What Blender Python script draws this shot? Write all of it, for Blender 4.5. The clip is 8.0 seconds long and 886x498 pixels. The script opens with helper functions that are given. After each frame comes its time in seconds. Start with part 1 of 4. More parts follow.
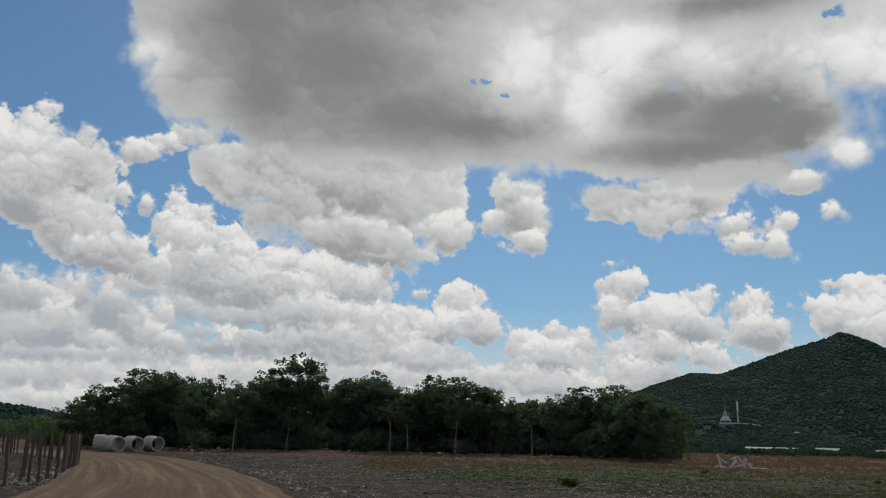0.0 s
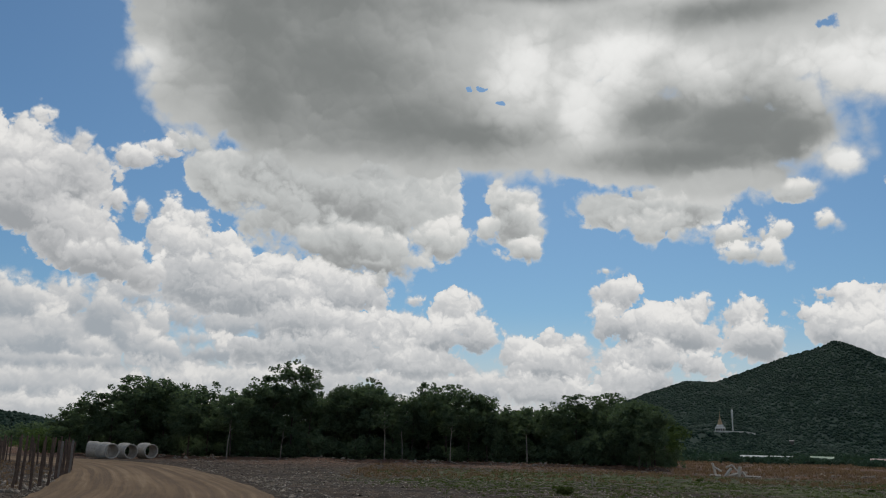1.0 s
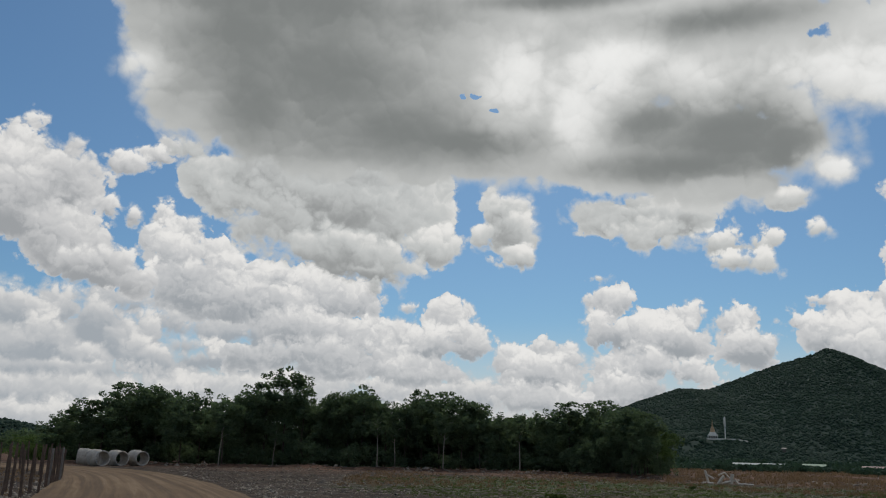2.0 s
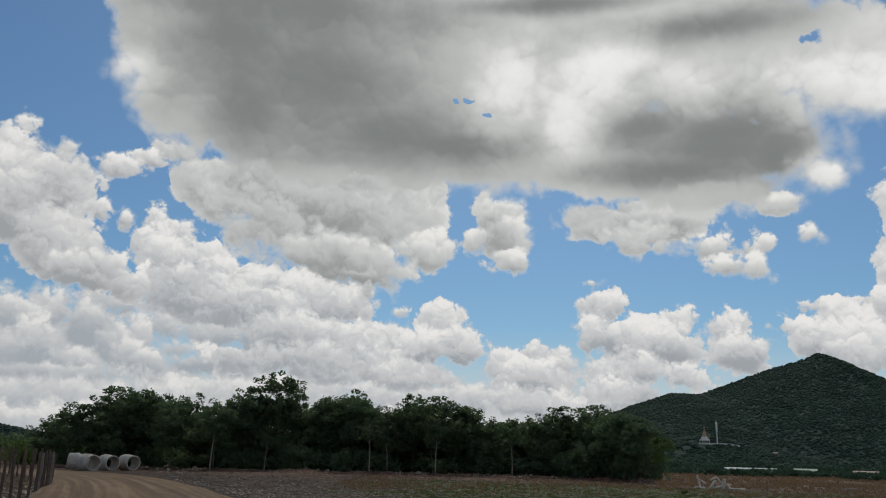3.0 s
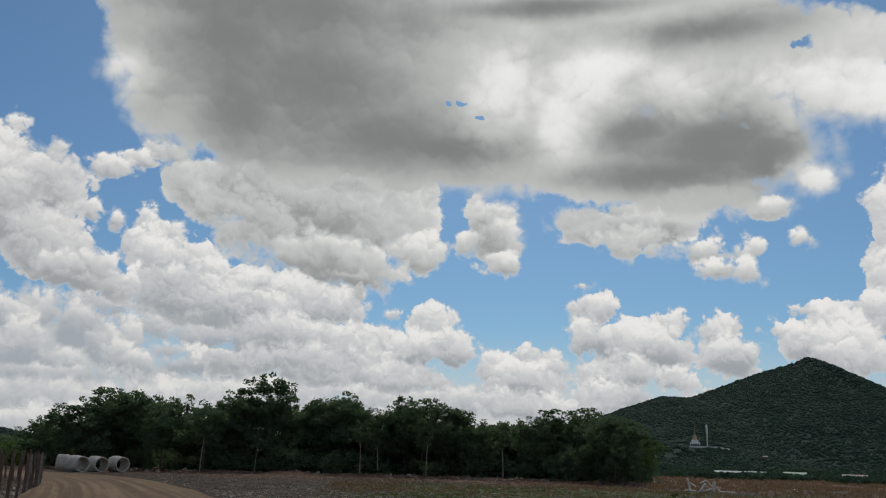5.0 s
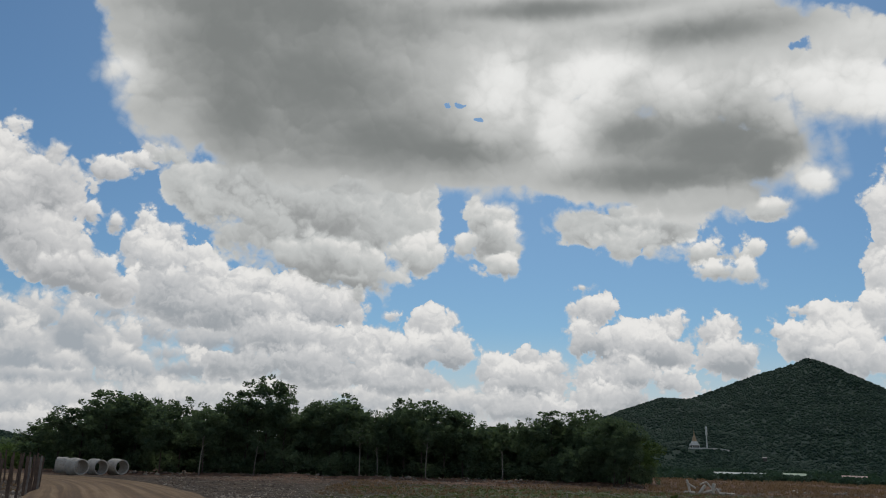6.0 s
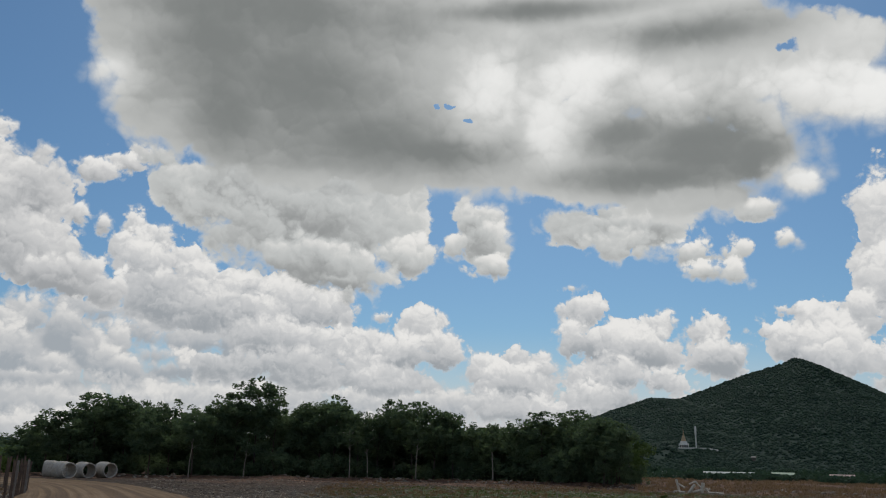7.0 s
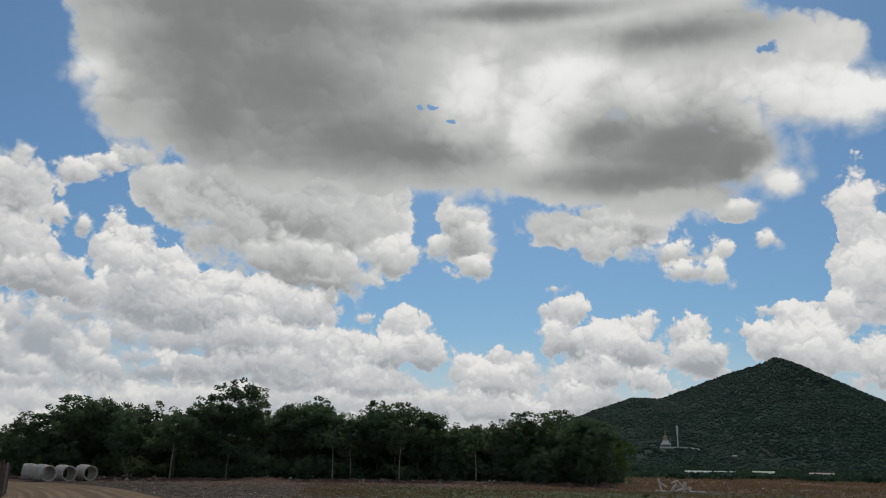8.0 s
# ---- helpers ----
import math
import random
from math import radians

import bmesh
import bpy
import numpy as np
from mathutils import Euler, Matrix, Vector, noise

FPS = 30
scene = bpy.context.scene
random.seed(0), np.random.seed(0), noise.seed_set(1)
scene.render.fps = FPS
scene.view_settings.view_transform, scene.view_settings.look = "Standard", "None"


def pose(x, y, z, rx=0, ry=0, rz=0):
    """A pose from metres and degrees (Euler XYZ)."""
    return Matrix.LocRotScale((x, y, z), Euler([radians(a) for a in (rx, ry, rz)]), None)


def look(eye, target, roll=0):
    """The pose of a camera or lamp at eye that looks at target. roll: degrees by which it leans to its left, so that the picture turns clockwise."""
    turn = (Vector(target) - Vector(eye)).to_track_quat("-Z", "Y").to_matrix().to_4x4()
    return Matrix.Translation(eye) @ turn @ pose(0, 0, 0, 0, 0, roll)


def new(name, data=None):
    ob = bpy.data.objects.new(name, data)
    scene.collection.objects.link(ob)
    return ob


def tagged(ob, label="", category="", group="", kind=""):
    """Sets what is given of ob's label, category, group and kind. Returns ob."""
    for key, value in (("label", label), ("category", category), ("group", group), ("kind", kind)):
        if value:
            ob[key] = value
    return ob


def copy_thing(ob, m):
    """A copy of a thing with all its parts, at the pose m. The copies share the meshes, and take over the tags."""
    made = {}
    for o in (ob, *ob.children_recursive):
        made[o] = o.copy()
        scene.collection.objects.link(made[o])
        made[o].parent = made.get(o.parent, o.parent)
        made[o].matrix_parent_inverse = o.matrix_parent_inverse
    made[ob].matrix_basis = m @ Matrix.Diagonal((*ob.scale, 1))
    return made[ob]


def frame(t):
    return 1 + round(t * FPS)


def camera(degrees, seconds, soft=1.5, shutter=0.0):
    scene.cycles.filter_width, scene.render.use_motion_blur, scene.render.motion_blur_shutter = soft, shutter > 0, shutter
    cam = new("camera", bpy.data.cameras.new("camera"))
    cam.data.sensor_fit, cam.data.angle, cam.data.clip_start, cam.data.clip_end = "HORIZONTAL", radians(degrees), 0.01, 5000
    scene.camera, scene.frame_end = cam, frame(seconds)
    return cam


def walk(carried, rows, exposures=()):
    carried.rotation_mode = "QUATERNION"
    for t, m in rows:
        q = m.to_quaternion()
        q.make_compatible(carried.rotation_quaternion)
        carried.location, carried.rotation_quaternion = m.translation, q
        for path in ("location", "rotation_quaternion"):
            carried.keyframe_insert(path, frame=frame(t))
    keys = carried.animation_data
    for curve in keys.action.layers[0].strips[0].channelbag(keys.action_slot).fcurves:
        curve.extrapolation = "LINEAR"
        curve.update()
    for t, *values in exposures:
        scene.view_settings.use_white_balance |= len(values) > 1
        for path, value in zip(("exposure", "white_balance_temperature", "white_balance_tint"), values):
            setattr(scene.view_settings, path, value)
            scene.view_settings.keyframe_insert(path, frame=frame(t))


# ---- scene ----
cam = camera(57.0, 8.0, soft=1.1)
walk(cam, [
    (0.0, pose(0, 0, 1.60, 103.003, -1.267, 0.018)),
    (0.5, pose(0, 0, 1.60, 103.086, -1.314, -0.102)),
    (1.0, pose(0, 0, 1.60, 103.518, -1.379, -0.344)),
    (1.5, pose(0, 0, 1.60, 103.807, -1.408, -0.594)),
    (3.0, pose(0, 0, 1.60, 104.332, -1.421, -1.359)),
    (3.5, pose(0, 0, 1.60, 104.406, -1.451, -1.638)),
    (4.0, pose(0, 0, 1.60, 104.447, -1.518, -1.844)),
    (4.5, pose(0, 0, 1.60, 104.472, -1.602, -1.994)),
    (6.0, pose(0, 0, 1.60, 104.642, -1.460, -2.018)),
    (6.5, pose(0, 0, 1.60, 104.712, -1.221, -2.561)),
    (7.0, pose(0, 0, 1.60, 104.733, -1.143, -2.684)),
    (7.5, pose(0, 0, 1.60, 104.784, -1.007, -2.920)),
    (8.0, pose(0, 0, 1.60, 104.800, -0.811, -3.822)),
])
scene.view_settings.exposure = 0.0

# ---- sky: clear blue with heaps of cumulus, azimuth and elevation in degrees ----
# each blob: azimuth, elevation, half width, half height
near_cloud_west = [(-19.6, 26.1, 4.16, 2.90), (-15.8, 24.0, 5.93, 3.48), (-12.4, 22.2, 7.25, 3.02), (-8.5, 25.1, 13.61, 6.16), (-12.2, 30.3, 12.85, 4.23), (-22.3, 24.5, 1.33, 0.91)]
near_cloud_middle = [(0.1, 24.4, 12.61, 5.51), (8.5, 21.9, 11.43, 3.64), (4.3, 30.0, 21.59, 5.78), (-0.2, 35.9, 32.21, 5.71)]
near_cloud_east = [(16.5, 20.8, 9.23, 3.06), (22.2, 20.5, 5.59, 2.89), (26.6, 18.8, 1.84, 0.71), (27.6, 18.2, 0.92, 0.42), (25.4, 21.1, 2.14, 2.11), (24.2, 22.9, 3.38, 1.94), (20.0, 26.7, 10.27, 4.22), (23.4, 18.1, 2.11, 1.22), (20.2, 17.7, 3.29, 0.74)]
near_cloud_far_east = [(27.8, 24.1, 3.71, 1.96), (32.0, 23.1, 4.03, 2.03), (32.0, 26.0, 1.88, 1.60), (28.9, 20.6, 0.35, 0.75), (29.5, 21.6, 0.71, 0.37), (24.1, 16.9, 1.04, 0.51), (23.9, 23.0, 2.14, 2.11)]
NEAR_COVER = near_cloud_west + near_cloud_middle + near_cloud_east + near_cloud_far_east

near_gaps = [(2.7, 24.7, 0.85, 0.27), (3.9, 23.8, 0.77, 0.26), (27.0, 27.2, 0.69, 0.26)]
NEAR_GAPS = near_gaps

near_dark_west = [(-8.5, 25.5, 10.40, 5.03), (-14.9, 27.1, 5.26, 3.77), (-4.1, 22.2, 8.36, 2.89), (-10.5, 29.8, 12.54, 3.57), (1.4, 21.5, 5.88, 1.39), (-13.3, 23.2, 3.63, 2.61)]
near_dark_east = [(20.0, 21.4, 6.70, 2.85), (15.8, 22.4, 3.14, 1.79), (24.0, 20.3, 3.17, 2.07), (20.5, 28.7, 6.90, 1.04), (17.2, 19.5, 6.10, 1.35), (9.1, 30.9, 8.53, 0.71)]
near_light = [(6.0, 25.5, 3.18, 3.57), (12.8, 26.9, 3.29, 2.00), (18.7, 24.9, 4.24, 1.29), (9.8, 22.8, 2.26, 2.28), (27.1, 23.9, 3.06, 1.71), (32.0, 23.1, 3.71, 1.96), (-21.7, 24.5, 1.86, 1.41), (27.1, 18.7, 1.83, 1.19)]
NEAR_BRIGHT = near_light

NEAR_SHADE = near_dark_west + near_dark_east

ragged_middle = [(-16.0, 18.0, 2.54, 2.20), (-17.0, 19.3, 1.46, 1.27), (-14.0, 16.4, 2.42, 1.84), (-9.6, 17.4, 8.02, 3.69), (-3.9, 17.3, 5.14, 3.34), (-11.9, 15.1, 3.54, 2.13), (-7.0, 13.4, 4.42, 1.89), (-3.7, 12.7, 2.83, 1.67), (-0.3, 14.2, 2.37, 1.27), (-1.2, 18.6, 2.75, 1.96), (-8.6, 19.7, 9.75, 1.93), (-4.1, 11.2, 1.37, 0.71)]
tuft = [(5.0, 16.6, 2.13, 1.77), (5.3, 15.1, 2.44, 1.50), (5.8, 13.5, 1.22, 0.79), (3.2, 15.0, 0.98, 0.95)]
ragged_east = [(12.1, 16.4, 2.61, 1.47), (14.9, 14.9, 2.38, 1.08), (17.3, 16.4, 2.33, 1.58), (19.4, 14.3, 2.19, 0.75), (14.4, 16.6, 4.26, 1.60), (16.3, 15.7, 3.42, 1.59), (23.0, 14.1, 1.46, 0.73), (22.6, 12.7, 0.77, 1.03), (26.1, 14.5, 1.19, 0.60), (23.8, 16.8, 1.32, 0.65), (21.0, 13.0, 1.43, 0.45), (11.6, 11.9, 0.70, 0.23)]
MIDDLE_COVER = ragged_middle + tuft + ragged_east

middle_shade = [(-9.6, 16.2, 4.42, 1.75), (-12.9, 17.9, 3.17, 1.54), (-6.2, 13.6, 3.63, 1.19), (-4.5, 11.7, 2.01, 0.99), (-9.7, 19.1, 8.08, 1.35)]
tuft_shade = [(4.6, 15.5, 1.23, 1.19), (14.8, 16.2, 1.92, 0.95), (17.4, 15.9, 1.50, 0.75), (12.1, 17.3, 2.38, 0.77)]
MIDDLE_SHADE = middle_shade + tuft_shade

tower_west = [(-27.4, 19.6, 1.47, 0.97), (-27.7, 18.2, 1.85, 1.67), (-25.4, 18.4, 1.37, 1.35), (-26.1, 16.3, 3.53, 2.67), (-28.0, 14.9, 2.75, 2.46), (-25.0, 12.8, 2.96, 2.52), (-22.6, 11.1, 3.19, 1.46), (-20.1, 10.7, 1.22, 1.12), (-30.6, 17.6, 1.25, 2.10), (-22.1, 18.1, 1.59, 0.88), (-20.3, 19.0, 1.33, 0.66), (-19.2, 19.7, 0.83, 0.66), (-22.7, 15.1, 0.84, 0.80), (-21.1, 14.8, 0.47, 0.55), (-28.8, 16.2, 2.56, 2.42)]
TOWER_COVER = tower_west

tower_shade = [(-26.4, 15.5, 2.33, 2.13), (-27.4, 13.2, 2.27, 1.58), (-23.8, 11.1, 2.72, 1.08), (-28.1, 15.6, 1.62, 2.10)]
TOWER_SHADE = tower_shade

low_bank_west = [(-28.6, 8.8, 1.31, 0.70), (-27.1, 8.2, 1.91, 1.23), (-24.9, 8.5, 1.99, 1.43), (-22.4, 7.8, 1.55, 1.75), (-25.3, 6.3, 1.96, 1.70), (-27.4, 5.7, 1.94, 1.67), (-23.1, 5.3, 1.67, 1.00), (-20.9, 6.8, 0.97, 1.47), (-19.2, 7.2, 0.86, 1.67), (-18.6, 5.4, 1.42, 1.25), (-19.8, 5.9, 1.20, 1.25), (-16.9, 6.6, 1.17, 0.75), (-15.0, 6.2, 1.33, 0.75), (-15.8, 5.7, 2.21, 0.75), (-12.2, 7.7, 1.07, 1.31), (-12.4, 5.8, 1.89, 0.95), (-24.7, 4.6, 4.88, 0.78), (-21.7, 9.5, 2.44, 1.03), (-17.8, 8.1, 2.18, 0.98), (-14.4, 7.9, 2.25, 1.15), (-23.9, 9.1, 1.68, 0.94)]
horizon_bank = [(-23.6, 3.2, 9.9, 1.3), (-13.0, 3.6, 11.1, 1.5), (-1.0, 3.9, 8.6, 1.2), (14.0, 3.4, 4.4, 0.8), (-24.4, 1.5, 10.6, 1.3), (-7.2, 2.1, 15.0, 1.4)]
BANK_COVER = low_bank_west + horizon_bank

low_bank_shade = [(-26.5, 5.5, 2.87, 1.12), (-24.1, 4.7, 3.62, 0.71), (-22.3, 7.2, 1.37, 1.09), (-15.4, 5.7, 1.84, 0.60), (-27.6, 6.8, 1.88, 0.87), (-19.3, 5.2, 1.41, 0.73), (-12.4, 6.3, 1.90, 0.96)]
BANK_SHADE = low_bank_shade

bank_west = [(-19.1, 14.8, 0.92, 0.98), (-19.1, 13.4, 1.46, 1.28), (-17.2, 14.1, 1.42, 1.13), (-17.8, 12.4, 2.22, 1.81), (-15.5, 13.0, 2.08, 1.30), (-13.4, 12.0, 2.62, 1.23), (-11.0, 11.3, 2.26, 1.09), (-15.4, 10.3, 5.25, 2.21), (-12.3, 9.4, 4.60, 1.85), (-7.6, 10.4, 3.17, 1.89), (-5.2, 10.5, 1.68, 1.50), (-9.1, 7.8, 4.67, 1.79), (-5.9, 7.5, 3.62, 1.64), (-11.3, 6.3, 3.43, 1.08)]
cauliflower = [(1.2, 9.1, 1.7, 1.8), (2.4, 7.5, 1.7, 1.9), (-2.7, 7.9, 1.4, 1.4), (-0.3, 7.0, 2.4, 1.6), (-2.0, 9.8, 0.6, 0.4), (-5.5, 6.1, 5.1, 1.6), (-0.3, 5.5, 4.3, 1.1)]
small_heap = [(7.8, 7.2, 1.2, 1.1), (5.7, 6.2, 1.6, 1.3), (9.6, 6.4, 1.3, 1.5), (7.6, 5.3, 2.9, 1.6), (7.9, 3.7, 3.5, 1.1)]
hill_heap = [(12.5, 10.5, 1.8, 1.2), (11.5, 8.4, 1.2, 1.5), (14.5, 8.2, 2.8, 1.7), (17.4, 9.2, 1.5, 1.4), (16.9, 7.7, 2.4, 1.6), (20.4, 8.8, 1.3, 1.4), (21.1, 7.1, 2.1, 1.5), (14.0, 5.9, 3.3, 1.7), (17.7, 5.6, 2.2, 1.0), (12.5, 4.4, 2.2, 1.4), (15.8, 4.6, 2.5, 0.9)]
heap_east = [(25.7, 7.8, 1.9, 1.5), (27.7, 9.0, 1.9, 1.6), (24.5, 8.6, 1.3, 0.7), (26.5, 10.1, 1.1, 0.5), (28.2, 7.0, 2.8, 2.1), (30.0, 9.7, 1.7, 1.7), (31.5, 14.9, 1.6, 3.7), (31.8, 11.4, 2.3, 3.0), (32.3, 6.4, 2.8, 2.0)]
FAR_COVER = bank_west + cauliflower + small_heap + hill_heap + heap_east

bank_shade = [(-14.2, 9.8, 3.41, 1.34), (-8.7, 8.2, 3.12, 1.56), (-17.0, 11.0, 2.22, 1.14), (-10.5, 6.4, 4.21, 0.77), (-5.9, 6.6, 3.14, 0.70)]
heap_shade = [(7.4, 4.7, 1.9, 1.0), (13.0, 7.6, 1.5, 0.9), (14.4, 4.9, 2.2, 0.8), (17.4, 7.2, 1.4, 0.8), (21.3, 6.7, 1.4, 0.9), (0.5, 6.5, 2.4, 0.8), (26.0, 6.9, 1.3, 0.6)]
FAR_SHADE = bank_shade + heap_shade

SUN_AZIMUTH, SUN_ELEVATION = 8.0, 48.0

world = bpy.data.worlds.new("world")
scene.world = world
world.use_nodes = True
world.cycles.sampling_method, world.cycles.sample_map_resolution = "MANUAL", 256
wt = world.node_tree
wt.nodes.clear()


class S:
    """A value in a node tree, with arithmetic."""
    tree = wt

    def __init__(self, socket):
        self.s = socket

    @staticmethod
    def put(node, index, value):
        if isinstance(value, S):
            S.tree.links.new(value.s, node.inputs[index])
        elif value is not None:
            node.inputs[index].default_value = value

    @staticmethod
    def math(op, a, b=None, c=None, clamp=False):
        n = S.tree.nodes.new("ShaderNodeMath")
        n.operation, n.use_clamp = op, clamp
        for i, v in enumerate((a, b, c)):
            S.put(n, i, v)
        return S(n.outputs[0])

    @staticmethod
    def vec(op, a, b=None, c=None):
        n = S.tree.nodes.new("ShaderNodeVectorMath")
        n.operation = op
        for i, v in enumerate((a, b, c)):
            if v is not None:
                S.put(n, i, v)
        return S(n.outputs["Value"] if op in ("DOT_PRODUCT", "LENGTH") else n.outputs["Vector"])

    def __add__(self, o): return S.math("ADD", self, o)
    def __sub__(self, o): return S.math("SUBTRACT", self, o)
    def __mul__(self, o): return S.math("MULTIPLY", self, o)
    def __rsub__(self, o): return S.math("SUBTRACT", o, self)


def ramp(v, lo, hi):
    """0 at lo to 1 at hi, smoothly."""
    n = S.tree.nodes.new("ShaderNodeMapRange")
    n.interpolation_type = "SMOOTHSTEP"
    S.put(n, 0, v), S.put(n, 1, lo), S.put(n, 2, hi)
    return S(n.outputs[0])


def mix(f, a, b):
    n = S.tree.nodes.new("ShaderNodeMix")
    n.data_type = "RGBA"
    S.put(n, 0, f)
    for i, v in ((6, a), (7, b)):
        S.put(n, i, (*v, 1) if isinstance(v, tuple) else v)
    return S(n.outputs[2])


def fbm(p, scale, detail=6.0, rough=0.55, colour=False, lac=2.0):
    n = S.tree.nodes.new("ShaderNodeTexNoise")
    S.put(n, "Vector", p)
    n.inputs["Scale"].default_value, n.inputs["Detail"].default_value = scale, detail
    n.inputs["Roughness"].default_value, n.inputs["Lacunarity"].default_value = rough, lac
    return S(n.outputs["Color" if colour else "Fac"])


def puffs(p, scale):
    """Rounded bumps, about 0.3 at their tops and -0.3 in the creases between them."""
    n = S.tree.nodes.new("ShaderNodeTexVoronoi")
    S.put(n, "Vector", p)
    n.inputs["Scale"].default_value = scale
    d = S(n.outputs["Distance"])
    return 0.3 - d * d


def union(place, blobs, smooth):
    """Least distance to the blobs, each of radius 1 in its own measure."""
    least = None
    for a, e, w, h in blobs:
        q = S.vec("MULTIPLY_ADD", place, (1 / w, 1 / h, 0), (-a / w, -e / h, 0))
        d = S.vec("LENGTH", q)
        least = d if least is None else S.math("SMOOTH_MIN", least, d, smooth)
    return least


def clouds():
    coord = wt.nodes.new("ShaderNodeTexCoord")
    way = S(coord.outputs["Generated"])
    split = wt.nodes.new("ShaderNodeSeparateXYZ")
    wt.links.new(way.s, split.inputs[0])
    x, y, z = (S(o) for o in split.outputs)
    az = S.math("ARCTAN2", x, y) * 57.29578
    el = S.math("ARCSINE", z) * 57.29578
    join = wt.nodes.new("ShaderNodeCombineXYZ")
    S.put(join, 0, az), S.put(join, 1, el)
    place = S(join.outputs[0])
    # beyond the mapped heaps the cumulus field goes on, about half covered
    beyond = S.math("MAXIMUM", ramp(S.math("ABSOLUTE", az), 34.0, 42.0), ramp(el, 31.0, 37.0))
    field = fbm(way, 3.1, 5.0, 0.5)

    sky_place = [way, place, beyond, field]
    way_out = way

    def layer(cover, thick, bright, gaps, seed, grow, warp_scale, warp, lumps, crisp, base, lobe_share, core_share, core_soft, relief, lit, mid, dark):
        tree = bpy.data.node_groups.new("cloud layer", "ShaderNodeTree")
        for name, kind in (("way", "Vector"), ("place", "Vector"), ("beyond", "Float"), ("field", "Float")):
            tree.interface.new_socket(name, in_out="INPUT", socket_type="NodeSocket" + kind)
        for name, kind in (("alpha", "Float"), ("colour", "Color")):
            tree.interface.new_socket(name, in_out="OUTPUT", socket_type="NodeSocket" + kind)
        S.tree = tree
        start, end = tree.nodes.new("NodeGroupInput"), tree.nodes.new("NodeGroupOutput")
        way, place, beyond, field = (S(o) for o in start.outputs[:4])
        p = S.vec("ADD", way, (seed, seed * 0.7, 0.0))
        wide = S.vec("SUBTRACT", fbm(p, warp_scale, 3.0, 0.55, True), (0.5, 0.5, 0.5))
        tight = S.vec("SUBTRACT", fbm(p, warp_scale * 5.0, 5.0, 0.55, True), (0.5, 0.5, 0.5))
        spot = S.vec("ADD", place, S.vec("ADD", S.vec("MULTIPLY", wide, (warp, warp, 0)), S.vec("MULTIPLY", tight, (warp * 0.3, warp * 0.3, 0))))
        bend = S.vec("MULTIPLY", tight, (0.045, 0.045, 0.045))
        grain = fbm(p, warp_scale * 6.0, 6.0, 0.55)
        broad = fbm(p, warp_scale * 1.3, 4.0, 0.5)
        # billows at three sizes, and the same a little nearer to the sun
        here = [puffs(S.vec("ADD", p, bend), warp_scale * k) for k in (2.4, 5.5, 13.0)]
        above = [puffs(S.vec("ADD", S.vec("ADD", p, bend), (0.0010, 0.0, 0.0060)), warp_scale * k) for k in (2.4, 5.5, 13.0)]
        billow = here[0] * 1.3 + here[1] * 0.9 + here[2] * 0.5 + (grain - 0.5) * 1.8
        rise = (here[0] - above[0]) * 1.6 + (here[1] - above[1]) * 1.1 + (here[2] - above[2]) * 0.45
        # how far inside the cloud a direction lies, in degrees; and its lobes, those lower down standing in front
        least, lobes = None, 0.4
        for a, e, w, h in sorted(cover, key=lambda b: -b[1]):
            q = S.vec("MULTIPLY_ADD", spot, (1 / w, 1 / h, 0), (-a / w, -e / h, 0))
            d = S.math("MULTIPLY_ADD", S.vec("LENGTH", q), min(w, h), -min(w, h))
            least = d if least is None else S.math("SMOOTH_MIN", least, d, 0.5)
            foot = S.math("MINIMUM", S.math("MULTIPLY_ADD", S.vec("DOT_PRODUCT", q, (0.12, 1.0, 0.0)), -0.5, 0.5), 0.85)
            front = ramp(billow * (0.7 * lumps) - d, -0.25, min(w, h) * 0.35)
            lobes = S.math("MULTIPLY_ADD", front, foot - lobes, lobes)
        body = S.math("MINIMUM", 0.0 - least, 4.0) + grow + billow * lumps
        if gaps:
            body = body - ramp(union(spot, gaps, 0.2) + (grain - 0.5) * 7.0 - billow * 0.8, 1.6, 0.2) * (body + 0.5)
        body = body * (1.0 - beyond) + beyond * ((field - 0.53) * 14.0)
        # firm rims here, torn and soft ones there
        alpha = ramp(body, -0.1, ramp(broad, 0.42, 0.62) * (crisp * 1.5) + crisp * 0.5)
        # lit tops and grey undersides are put into the colour; thick blobs only darken it
        core = ramp(1.0 - union(spot, thick, 0.5) + (grain - 0.5) * 0.12 + (broad - 0.5) * 0.6, -core_soft, core_soft) * core_share
        value = core + (lobes - 0.35) * lobe_share + base - rise * (relief * lumps) + (broad - 0.5) * 0.25
        if bright:
            value = value - ramp(1.0 - union(spot, bright, 0.4) + billow * 0.5 + (broad - 0.5) * 1.6, -0.6, 1.0) * 0.36
        value = S.math("MAXIMUM", S.math("MINIMUM", value, 1.0), 0.0)
        S.put(end, 0, alpha), S.put(end, 1, mix(ramp(value, 0.45, 1.0), mix(ramp(value, 0.0, 0.55), lit, mid), dark))
        S.tree = wt
        n = wt.nodes.new("ShaderNodeGroup")
        n.node_tree = tree
        for k, v in enumerate(sky_place):
            S.put(n, k, v)
        # the next layer is worked out after this one, which keeps the tree within the renderer's memory
        sky_place[0] = S.vec("ADD", way_out, S(n.outputs[0]) * 1e-7)
        return [S(o) for o in n.outputs[:2]]

    bank_a, bank_c = layer(BANK_COVER, BANK_SHADE, (), (), 19.0, 0.32, 8.0, 1.2, 0.8, 0.40, 0.41, 1.1, 0.26, 1.0, 0.34,
                           (0.74, 0.73, 0.71), (0.50, 0.515, 0.53), (0.35, 0.385, 0.42))
